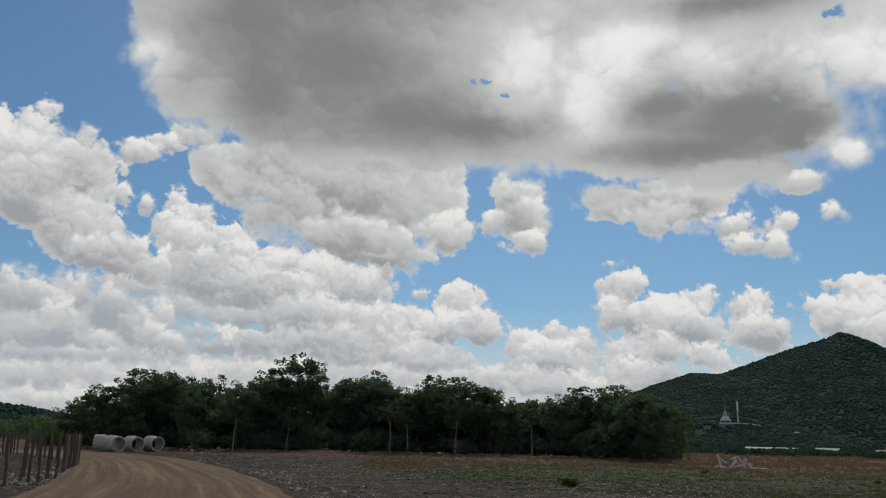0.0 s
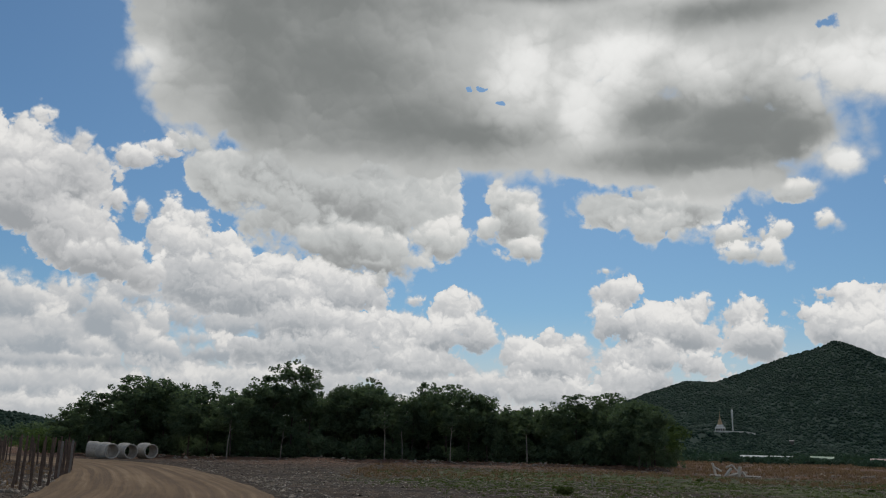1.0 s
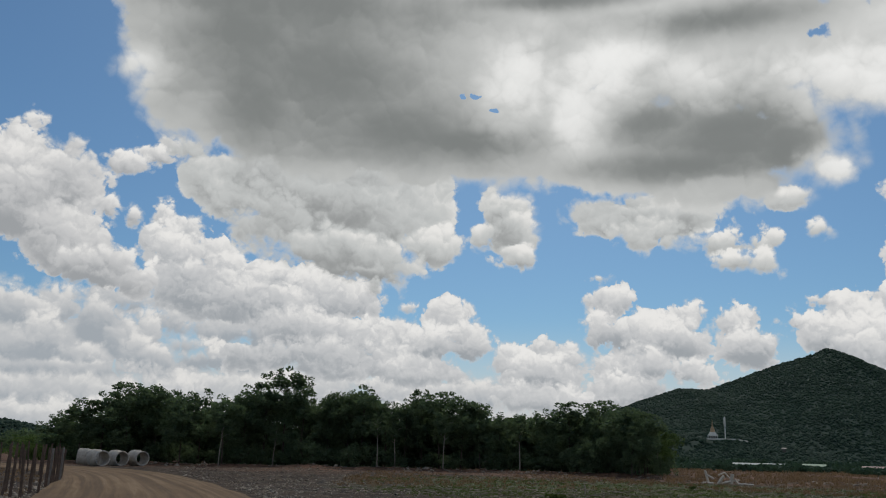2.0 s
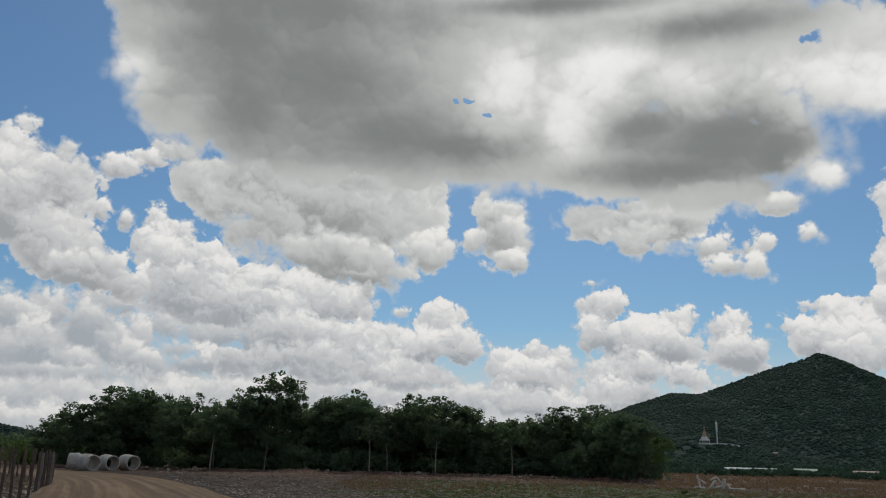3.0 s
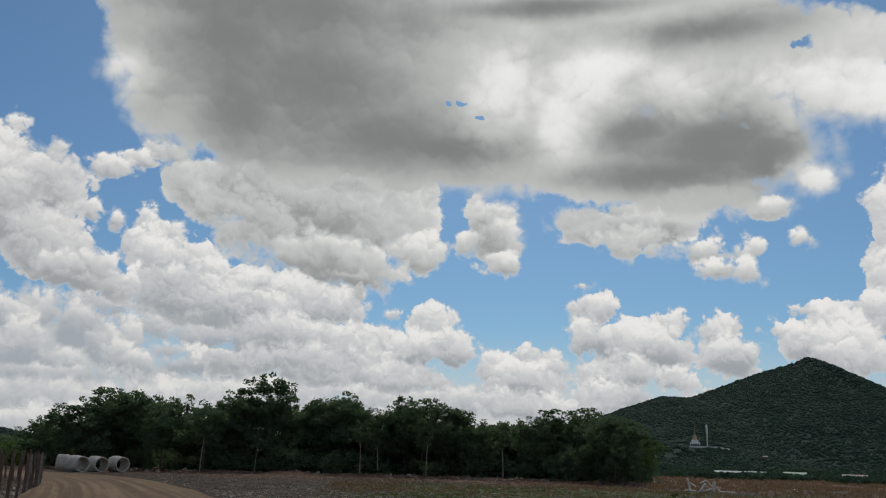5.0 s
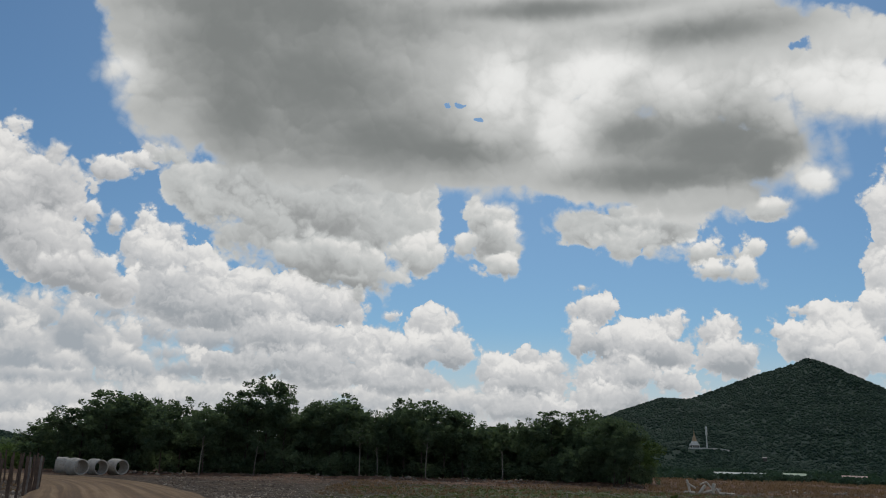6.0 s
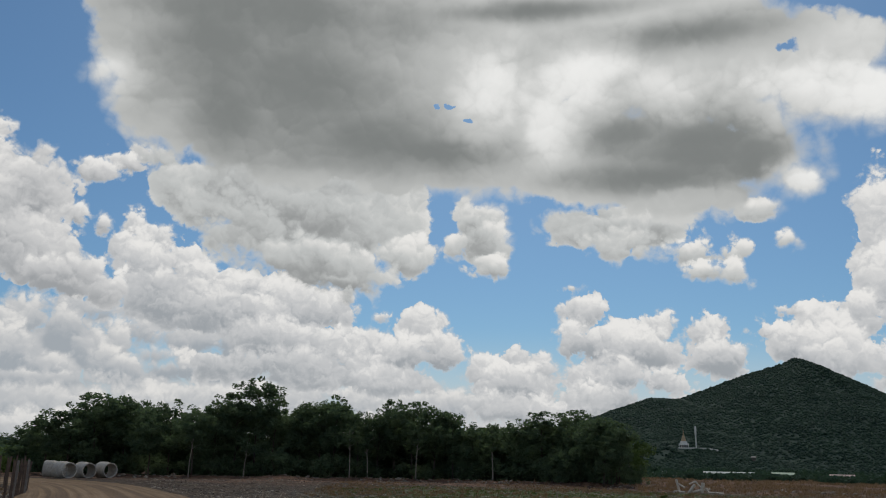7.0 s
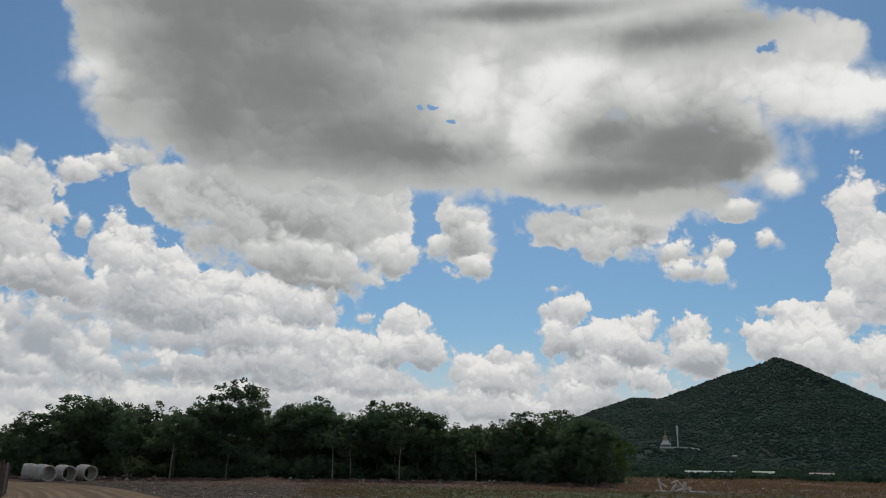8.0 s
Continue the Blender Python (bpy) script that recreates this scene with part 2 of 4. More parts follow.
    far_a, far_c = layer(FAR_COVER, FAR_SHADE, (), (), 3.0, 0.06, 9.0, 1.0, 0.75, 0.22, 0.32, 0.95, 0.26, 1.0, 0.40,
                         (0.80, 0.79, 0.77), (0.54, 0.55, 0.56), (0.33, 0.355, 0.38))
    tower_a, tower_c = layer(TOWER_COVER, TOWER_SHADE, (), (), 23.0, 0.0, 7.5, 1.0, 0.85, 0.26, 0.31, 0.95, 0.30, 1.1, 0.40,
                             (0.80, 0.79, 0.77), (0.55, 0.555, 0.56), (0.33, 0.345, 0.36))
    mid_a, mid_c = layer(MIDDLE_COVER, MIDDLE_SHADE, (), (), 11.0, 0.05, 6.5, 1.1, 0.9, 0.45, 0.29, 0.85, 0.38, 1.1, 0.34,
                         (0.80, 0.79, 0.765), (0.52, 0.535, 0.53), (0.30, 0.31, 0.31))
    near_a, near_c = layer(NEAR_COVER, NEAR_SHADE, NEAR_BRIGHT, NEAR_GAPS, 7.0, 0.45, 4.5, 1.5, 0.95, 0.7, 0.36, 0.16, 0.60, 1.1, 0.12,
                           (0.84, 0.84, 0.825), (0.50, 0.51, 0.50), (0.205, 0.217, 0.213))
    colour = bank_c
    clear = 1.0 - bank_a
    for a, c in ((far_a, far_c), (tower_a, tower_c), (mid_a, mid_c), (near_a, near_c)):
        colour = mix(a, colour, c)
        clear = clear * (1.0 - a)
    alpha = 1.0 - clear
    # damp air whitens the lowest degrees behind the clouds
    veil = ramp(el, 9.5, 1.5) * 0.88
    colour = mix(alpha, (0.53, 0.57, 0.60), colour)
    alpha = 1.0 - (1.0 - alpha) * (1.0 - veil)
    # below the horizon there is nothing
    return alpha * ramp(el, -2.0, 0.0), colour


alpha, colour = clouds()
air = wt.nodes.new("ShaderNodeTexSky")
air.sky_type, air.sun_disc = "NISHITA", False
air.sun_elevation, air.sun_rotation = radians(SUN_ELEVATION), radians(SUN_AZIMUTH)
air.air_density, air.dust_density, air.ozone_density = 1.0, 0.6, 1.5
SKY_STRENGTH = 0.063
blue = S.vec("MULTIPLY", S(air.outputs[0]), (0.65 * SKY_STRENGTH, 0.925 * SKY_STRENGTH, 1.09 * SKY_STRENGTH))
heaven = wt.nodes.new("ShaderNodeBackground")
wt.links.new(mix(alpha, blue, colour).s, heaven.inputs[0])
wt.links.new(heaven.outputs[0], wt.nodes.new("ShaderNodeOutputWorld").inputs[0])

# the sun stands behind the near cloud, so that its light is wide and weak
sun = new("sun", bpy.data.lights.new("sun", "SUN"))
sun.data.energy, sun.data.angle, sun.data.color = 1.5, radians(12), (1.0, 0.95, 0.88)
sun_way = Vector((math.sin(radians(SUN_AZIMUTH)) * math.cos(radians(SUN_ELEVATION)), math.cos(radians(SUN_AZIMUTH)) * math.cos(radians(SUN_ELEVATION)), math.sin(radians(SUN_ELEVATION))))
sun.matrix_world = look(sun_way * 200, (0, 0, 0))

# ---- materials ----


def material(name, rough=0.9, bump=0.0, bump_scale=20.0, bump_distance=0.02):
    """A new principled material; returns it with its tree ready for S, and its shader node."""
    m = bpy.data.materials.new(name)
    m.use_nodes = True
    S.tree = m.node_tree
    shader = m.node_tree.nodes["Principled BSDF"]
    shader.inputs["Roughness"].default_value = rough
    shader.inputs["Specular IOR Level"].default_value = 0.12
    if bump:
        n = m.node_tree.nodes.new("ShaderNodeBump")
        n.inputs["Strength"].default_value, n.inputs["Distance"].default_value = bump, bump_distance
        S.put(n, "Height", fbm(where(), bump_scale, 5.0, 0.6))
        m.node_tree.links.new(n.outputs[0], shader.inputs["Normal"])
    return m, shader


def where():
    n = S.tree.nodes.new("ShaderNodeNewGeometry")
    return S(n.outputs["Position"])


def own():
    n = S.tree.nodes.new("ShaderNodeTexCoord")
    return S(n.outputs["Object"])


def by_object():
    return S(S.tree.nodes.new("ShaderNodeObjectInfo").outputs["Random"])


def by_island():
    return S(S.tree.nodes.new("ShaderNodeNewGeometry").outputs["Random Per Island"])


def paint(shader, colour):
    S.put(shader, "Base Color", colour)


def mottled(name, a, b, c, scale, rough=0.9, bump=0.4, local=True, distance=0.02):
    """Two scales of noise between three colours."""
    m, shader = material(name, rough, bump, scale * 4, distance)
    p = own() if local else where()
    big, fine = ramp(fbm(p, scale, 4.0), 0.35, 0.65), ramp(fbm(p, scale * 7, 6.0, 0.65), 0.4, 0.7)
    paint(shader, mix(fine * 0.6, mix(big, a, b), c))
    return m


def leafy(name, dark, light, through_share=0.3, stands=0.0):
    m, shader = material(name, 0.75)
    shader.inputs["Specular IOR Level"].default_value = 0.06
    tone = by_object() * 0.4 + by_island() * 0.6
    if stands:
        tone = by_island() * 0.5 + ramp(fbm(where(), stands, 4.0, 0.6), 0.3, 0.7) * 0.5
    colour = mix(tone, dark, light)
    paint(shader, colour)
    nodes = m.node_tree.nodes
    glow, both = nodes.new("ShaderNodeBsdfTranslucent"), nodes.new("ShaderNodeMixShader")
    S.put(glow, "Color", mix(0.5, colour, (light[0] * 1.3, light[1] * 1.4, light[2] * 0.8)))
    both.inputs[0].default_value = through_share
    m.node_tree.links.new(shader.outputs[0], both.inputs[1])
    m.node_tree.links.new(glow.outputs[0], both.inputs[2])
    m.node_tree.links.new(both.outputs[0], nodes["Material Output"].inputs[0])
    return m


LEAF = leafy("leaf", (0.068, 0.102, 0.070), (0.125, 0.172, 0.098), 0.45)
LEAF_LIGHT = leafy("light leaf", (0.06, 0.10, 0.035), (0.11, 0.16, 0.055))
BARK = mottled("bark", (0.07, 0.06, 0.05), (0.11, 0.09, 0.075), (0.05, 0.04, 0.035), 3.0)
PALE_BARK = mottled("pale bark", (0.34, 0.31, 0.27), (0.26, 0.235, 0.20), (0.14, 0.12, 0.10), 3.0)
CONCRETE = mottled("concrete", (0.44, 0.41, 0.37), (0.34, 0.32, 0.285), (0.22, 0.205, 0.18), 1.6)
STONE = mottled("stone", (0.34, 0.295, 0.245), (0.23, 0.195, 0.155), (0.12, 0.10, 0.08), 6.0)
POST_WOOD = mottled("weathered post wood", (0.145, 0.105, 0.085), (0.095, 0.07, 0.056), (0.05, 0.038, 0.032), 5.0)
PALE_POST = mottled("grey post wood", (0.24, 0.22, 0.20), (0.17, 0.15, 0.14), (0.09, 0.08, 0.07), 5.0)
WHITEWASH = mottled("whitewash", (0.72, 0.71, 0.68), (0.62, 0.61, 0.58), (0.45, 0.44, 0.41), 0.3)
GILT = mottled("gilded plaster", (0.46, 0.34, 0.21), (0.38, 0.27, 0.16), (0.28, 0.2, 0.13), 0.5, 0.4)
ROOF_PALE = mottled("pale sheet roof", (0.42, 0.47, 0.45), (0.36, 0.42, 0.39), (0.27, 0.30, 0.28), 0.2, 0.5)
ROOF_GREEN = mottled("green sheet roof", (0.36, 0.47, 0.33), (0.30, 0.40, 0.28), (0.22, 0.28, 0.2), 0.2, 0.5)
ROOF_RED = mottled("red sheet roof", (0.42, 0.30, 0.26), (0.36, 0.25, 0.22), (0.26, 0.2, 0.18), 0.2, 0.5)
# the shade on shed and hall walls is put into this dark colour
DARK_WALL = mottled("shaded wall", (0.16, 0.15, 0.14), (0.12, 0.11, 0.1), (0.08, 0.08, 0.07), 0.3)
CLOD = mottled("dark clod", (0.075, 0.058, 0.046), (0.05, 0.04, 0.032), (0.035, 0.028, 0.024), 5.0)
DRY_WOOD = mottled("dry bleached wood", (0.36, 0.31, 0.25), (0.27, 0.23, 0.18), (0.16, 0.13, 0.1), 5.0)


def soil():
    m, shader = material("cleared soil", 0.95, 1.0, 2.4, 0.28)
    p = where()
    split = S.tree.nodes.new("ShaderNodeSeparateXYZ")
    S.put(split, 0, p)
    x, y = S(split.outputs[0]), S(split.outputs[1])
    patch = fbm(p, 0.09, 4.0, 0.6)
    fine = fbm(p, 2.2, 7.0, 0.7)
    bits = ramp(fbm(p, 2.6, 7.0, 0.85), 0.555, 0.63)
    grey = mix(ramp(fine, 0.35, 0.65), (0.030, 0.0215, 0.016), (0.100, 0.071, 0.050))
    red = mix(ramp(fine, 0.35, 0.65), (0.095, 0.053, 0.036), (0.25, 0.143, 0.094))
    grass = mix(ramp(fine, 0.35, 0.7), (0.040, 0.056, 0.018), (0.105, 0.125, 0.042))
    # redder towards the wood's edge and the open land beyond
    redness = ramp(y + (patch - 0.5) * 50.0 + x * 0.25, 52.0, 72.0)
    damp = ramp(fbm(S.vec("MULTIPLY", p, (0.7, 1.6, 1.0)), 0.45, 5.0, 0.65), 0.40, 0.62)
    base = mix(damp * 0.65, mix(redness, grey, red), (0.030, 0.023, 0.019))
    # a green strip of young grass between the clearing's litter and its edge
    strip = ramp(y + x * 0.12 + (patch - 0.5) * 26.0, 30.0, 40.0) * ramp(y + x * 0.1 + (patch - 0.5) * 20.0, 64.0, 52.0) * ramp(x + (patch - 0.5) * 14.0, -9.0, 3.0)
    green = ramp(fbm(p, 0.45, 6.0, 0.7) + strip * 0.22, 0.52, 0.68) * strip
    far_green = ramp(S.vec("LENGTH", p), 150.0, 210.0)
    colour = mix(green * 0.85, base, grass)
    colour = mix(bits * 0.75 * ramp(y, 78.0, 60.0), colour, (0.30, 0.26, 0.215))
    paint(shader, mix(far_green, colour, (0.05, 0.075, 0.03)))
    return m


def dirt_road():
    m, shader = material("packed dirt road", 0.95, 1.0, 5.0, 0.07)
    p = where()
    n = S.tree.nodes.new("ShaderNodeUVMap")
    n.uv_map = "track"
    along = S.vec("MULTIPLY", S(n.outputs[0]), (24.0, 0.035, 0))
    streak = fbm(along, 1.0, 5.0, 0.6)
    fine, big = fbm(p, 3.5, 7.0, 0.7), fbm(p, 0.35, 4.0)
    base = mix(ramp(big, 0.3, 0.7), (0.165, 0.110, 0.064), (0.205, 0.138, 0.082))
    base = mix(ramp(streak, 0.42, 0.60) * 0.72, base, (0.105, 0.072, 0.047))
    base = mix(ramp(streak, 0.44, 0.34) * 0.38, base, (0.30, 0.22, 0.145))
    paint(shader, mix(ramp(fine, 0.5, 0.75) * 0.6, base, (0.11, 0.078, 0.052)))
    return m


SOIL, ROAD = soil(), dirt_road()
# the haze of distance is put into these hill colours, lifted and bluish
HILL_SOIL = mottled("hill undergrowth", (0.022, 0.044, 0.033), (0.030, 0.054, 0.040), (0.018, 0.036, 0.027), 0.05, local=False)
HILL_LEAF = leafy("hill canopy", (0.032, 0.058, 0.044), (0.052, 0.090, 0.062), 0.3, 0.012)

# ---- mesh helpers ----


def mesh(name, verts, faces, mat, smooth=False):
    me = bpy.data.meshes.new(name)
    me.from_pydata([tuple(v) for v in verts], [], [tuple(f) for f in faces])
    me.materials.append(mat)
    if smooth:
        me.polygons.foreach_set("use_smooth", [True] * len(me.polygons))
    me.update()
    return me


def bulk(name, verts, faces, mat):
    """A mesh of equal faces from arrays, quick for large counts."""
    me = bpy.data.meshes.new(name)
    n, k = faces.shape
    me.vertices.add(len(verts))
    me.vertices.foreach_set("co", np.asarray(verts, np.float32).ravel())
    me.loops.add(n * k)
    me.loops.foreach_set("vertex_index", faces.astype(np.int32).ravel())
    me.polygons.add(n)
    me.polygons.foreach_set("loop_start", np.arange(0, n * k, k, dtype=np.int32))
    me.materials.append(mat)
    me.update(calc_edges=True)
    me.validate()
    return me


def part(name, data, parent, label=""):
    ob = new(name, data)
    ob.parent = parent
    return tagged(ob, label)


def tube(rings, sides=8, seed=0, rough=0.0, caps=True):
    """Vertices and faces of a tapered tube through (point, radius) rings."""
    rnd = random.Random(seed)
    verts, faces = [], []
    pts = [Vector(p) for p, _ in rings]
    for i, (p, r) in enumerate(rings):
        t = (pts[min(i + 1, len(pts) - 1)] - pts[max(i - 1, 0)]).normalized()
        side = t.orthogonal().normalized() if abs(t.z) < 0.9 else Vector((1, 0, 0))
        side = (side - t * side.dot(t)).normalized()
        other = t.cross(side)
        for k in range(sides):
            a = 2 * math.pi * k / sides
            rr = r * (1 + rough * rnd.uniform(-1, 1))
            verts.append(pts[i] + (side * math.cos(a) + other * math.sin(a)) * rr)
    for i in range(len(rings) - 1):
        for k in range(sides):
            j = (k + 1) % sides
            faces.append((i * sides + k, i * sides + j, (i + 1) * sides + j, (i + 1) * sides + k))
    if caps:
        faces.append(tuple(reversed(range(sides))))
        faces.append(tuple((len(rings) - 1) * sides + k for k in range(sides)))
    return verts, faces


def lathe(profile, sides=24):
    verts, faces = [], []
    for r, z in profile:
        for k in range(sides):
            a = 2 * math.pi * k / sides
            verts.append((r * math.cos(a), r * math.sin(a), z))
    for i in range(len(profile) - 1):
        for k in range(sides):
            j = (k + 1) % sides
            faces.append((i * sides + k, i * sides + j, (i + 1) * sides + j, (i + 1) * sides + k))
    return verts, faces


def box(x0, y0, z0, x1, y1, z1):
    v = [(x, y, z) for z in (z0, z1) for y in (y0, y1) for x in (x0, x1)]
    return v, [(0, 2, 3, 1), (4, 5, 7, 6), (0, 1, 5, 4), (1, 3, 7, 5), (3, 2, 6, 7), (2, 0, 4, 6)]


def joined(*pieces):
    verts, faces = [], []
    for v, f in pieces:
        o = len(verts)
        verts += list(v)
        faces += [tuple(i + o for i in q) for q in f]
    return verts, faces


# ---- ground, road and hills ----
def smooth(a, b, t):
    t = min(max((t - a) / (b - a), 0), 1)
    return t * t * (3 - 2 * t)


# the dirt track's middle line, from beside the viewer round the bend behind the fence
TRACK = [Vector(p) for p in ((60.0, -110.0), (28.0, -55.0), (10.5, -20.0), (1.0, 0.0), (-3.6, 10.0), (-7.15, 21.5), (-8.9, 27.0), (-11.2, 33.0), (-15.2, 42.5), (-20.0, 51.5), (-26.3, 58.0), (-36.0, 62.5), (-55.0, 64.5), (-80.0, 65.0))]
HALF_TRACK = 3.45


def curve(points, t):
    """Catmull-Rom through the points, t from 0 to their count less one."""
    i = min(int(t), len(points) - 2)
    f = t - i
    a, b, c, d = points[max(i - 1, 0)], points[i], points[i + 1], points[min(i + 2, len(points) - 1)]
    return 0.5 * (2 * b + (c - a) * f + (2 * a - 5 * b + 4 * c - d) * f * f + (3 * b - a - 3 * c + d) * f ** 3)


TRACK_LINE = [curve(TRACK, i * 0.05) for i in range(int((len(TRACK) - 1) * 20) + 1)]
TRACK_XY = np.array([(p.x, p.y) for p in TRACK_LINE])


def off_track(x, y):
    if not (-90 < x < 70 and -120 < y < 80):
        return 99.0
    return float(np.sqrt(((TRACK_XY - (x, y)) ** 2).sum(1).min()))


def wood_edge(x):
    """y of the wood's front edge at x."""
    return 77.0 - 0.18 * max(x, 0) - 0.006 * max(x, 0) ** 2 - 0.04 * max(-x - 24, 0)


def ground_z(x, y):
    r = math.hypot(x, y)
    fall = -5.5 * smooth(150, 340, r)
    if r > 260:
        return fall
    near = 1 - smooth(150, 200, r)
    n = noise.noise((x * 0.35, y * 0.35, 1.0)) * 0.05 + noise.noise((x * 1.3, y * 1.3, 4.0)) * 0.065 + noise.noise((x * 0.06, y * 0.06, 9.0)) * 0.10
    # a low bank of pushed-up earth along the wood
    bank = math.exp(-((y - wood_edge(x) + 3.0) / 1.6) ** 2) * (0.22 + 0.25 * noise.noise((x * 0.22, 3.0, 2.0))) if -36 < x < 24 else 0
    flat = smooth(HALF_TRACK - 0.6, HALF_TRACK + 1.2, off_track(x, y))
    return fall + near * flat * (n + max(bank, 0)) - 0.06 * (1 - flat)


def axis(*runs):
    out = []
    for a, b, step in runs:
        out += list(np.arange(a, b, step))
    return out


def build_ground():
    xs = axis((-4600, -600, 500), (-600, -150, 50), (-150, -50, 6), (-50, 40, 0.42), (40, 150, 4), (150, 600, 50), (600, 4601, 500))
    ys = axis((-4600, -600, 500), (-600, -100, 60), (-100, 12, 8), (12, 30, 0.32), (30, 84, 0.45), (84, 160, 4), (160, 600, 30), (600, 4601, 500))
    verts = [(x, y, ground_z(x, y)) for y in ys for x in xs]
    w = len(xs)
    faces = [(j * w + i, j * w + i + 1, (j + 1) * w + i + 1, (j + 1) * w + i) for j in range(len(ys) - 1) for i in range(w - 1)]
    ob = new("ground", bulk("ground", np.array(verts), np.array(faces), SOIL))
    ob.data.polygons.foreach_set("use_smooth", [True] * len(ob.data.polygons))
    tagged(ob, "cleared brown and reddish soil with patchy young grass", "ground", kind="structure")


build_ground()


def build_road():
    across = 34
    verts, faces = [], []
    for i, p in enumerate(TRACK_LINE):
        q, o = TRACK_LINE[min(i + 1, len(TRACK_LINE) - 1)], TRACK_LINE[max(i - 1, 0)]
        d = (q - o).normalized()
        side = Vector((d.y, -d.x))
        for k in range(across + 1):
            u = (k / across * 2 - 1)
            wide = HALF_TRACK + 0.15 * noise.noise((i * 0.11, u, 5.0))
            s = p + side * u * wide
            z = 0.05 * (1 - u * u) - 0.055 * smooth(0.9, 1.0, abs(u))
            # wheel ruts
            for c, depth in ((-0.62, 0.05), (-0.30, 0.045), (0.08, 0.04), (0.42, 0.05), (0.7, 0.03)):
                wander = c + 0.06 * noise.noise((i * 0.04, c * 9, 2.0))
                z -= depth * math.exp(-((u - wander) / 0.055) ** 2)
                z += depth * 0.6 * math.exp(-((abs(u - wander) - 0.11) / 0.04) ** 2)
            z += 0.007 * noise.noise((s.x * 1.1, s.y * 1.1, 0.0))
            verts.append((s.x, s.y, z))
    w = across + 1
    for i in range(len(TRACK_LINE) - 1):
        for k in range(across):
            faces.append((i * w + k, i * w + k + 1, (i + 1) * w + k + 1, (i + 1) * w + k))
    me = mesh("road", verts, faces, ROAD, True)
    uv = me.uv_layers.new(name="track")
    for loop in me.loops:
        i, k = divmod(loop.vertex_index, w)
        uv.data[loop.index].uv = (k / across, i * 0.5)
    tagged(new("road", me), "rutted light brown dirt road curving past the fence", "road", kind="structure")


build_road()

# the hill: its ridge runs from west to east, (x, height)
RIDGE = [(60, 8), (160, 34), (234, 58), (289, 73), (336, 92), (402, 114), (452, 114), (514, 137), (572, 159), (610, 170), (634, 178), (647, 185), (655, 187), (663, 185), (676, 177), (698, 167), (728, 152), (768, 135), (817, 113), (860, 96), (960, 70), (1150, 30), (1400, 6)]
RIDGE_Y = 1350.0


def hill_z(x, y):
    n = noise.fractal((x * 0.004, y * 0.004, 3.0), 1.0, 2.0, 4)
    h = float(np.interp(x, [p[0] for p in RIDGE], [p[1] for p in RIDGE]))
    d = (RIDGE_Y - y) / 560.0
    body = (1 - smooth(0.0, 1.0, d)) * 0.72 + 0.28 * max(0, 1 - abs(d) * 1.15) ** 2 if d >= 0 else max(0, 1 + d)
    spur = n * 16.0 * min(1, abs(d) * 3) * smooth(10, 90, h)
    # the knoll that carries the shrine
    knoll = 20.0 * math.exp(-((x - 325) / 75) ** 2 - ((y - 960) / 70) ** 2)
    z = -7.0 + (h + 5) * body + spur * (1 - smooth(0.85, 1.0, d)) + max(0, knoll - 6 * body)
    level = math.exp(-(((x - 326) / 42) ** 2 + ((y - 946) / 26) ** 2) ** 2)
    return z * (1 - level) + 24.0 * level


def low_hill_z(x, y):
    return -7 + 24 * math.exp(-((x + 345) / 75) ** 2 - ((y - 620) / 90) ** 2) + 7 * math.exp(-((x + 250) / 60) ** 2 - ((y - 600) / 80) ** 2)


def slope(name, fn, x0, x1, y0, y1, step, label):
    xs, ys = np.arange(x0, x1, step), np.arange(y0, y1, step)
    verts = np.array([(x, y, fn(x, y)) for y in ys for x in xs])
    w = len(xs)
    faces = np.array([(j * w + i, j * w + i + 1, (j + 1) * w + i + 1, (j + 1) * w + i) for j in range(len(ys) - 1) for i in range(w - 1)])
    tagged(new(name, bulk(name, verts, faces, HILL_SOIL)), label, "hill", kind="structure")


slope("hill", hill_z, 40, 1420, 780, 1900, 14, "steep hill wholly covered in dark green forest")
slope("low_hill", low_hill_z, -620, -120, 420, 800, 16, "low wooded hill beyond the clearing")

ICO = bmesh.new()
bmesh.ops.create_icosphere(ICO, subdivisions=1, radius=1.0)
ICO_V = np.array([v.co[:] for v in ICO.verts])
ICO_F = np.array([[v.index for v in f.verts] for f in ICO.faces])
ICO.free()


def canopy(name, spots, label, mat, seed, category="woods"):
    """Far tree crowns as uneven clumps: spots are x, y, z of the foot, radius and height."""
    rng = np.random.default_rng(seed)
    verts, faces = [], []
    for n, (x, y, z, r, h) in enumerate(spots):
        a = rng.uniform(0, 6.3)
        c, s = math.cos(a), math.sin(a)
        v = ICO_V * rng.uniform(0.8, 1.15, (len(ICO_V), 1)) * (r, r * rng.uniform(0.8, 1.2), h * 0.46)
        v = np.stack([v[:, 0] * c - v[:, 1] * s + x, v[:, 0] * s + v[:, 1] * c + y, v[:, 2] + z + h * 0.5], 1)
        verts.append(v)
        faces.append(ICO_F + n * len(ICO_V))
    ob = new(name, bulk(name, np.concatenate(verts), np.concatenate(faces), mat))
    ob.data.polygons.foreach_set("use_smooth", [True] * len(ob.data.polygons))
    return tagged(ob, label, category, kind="stuff")


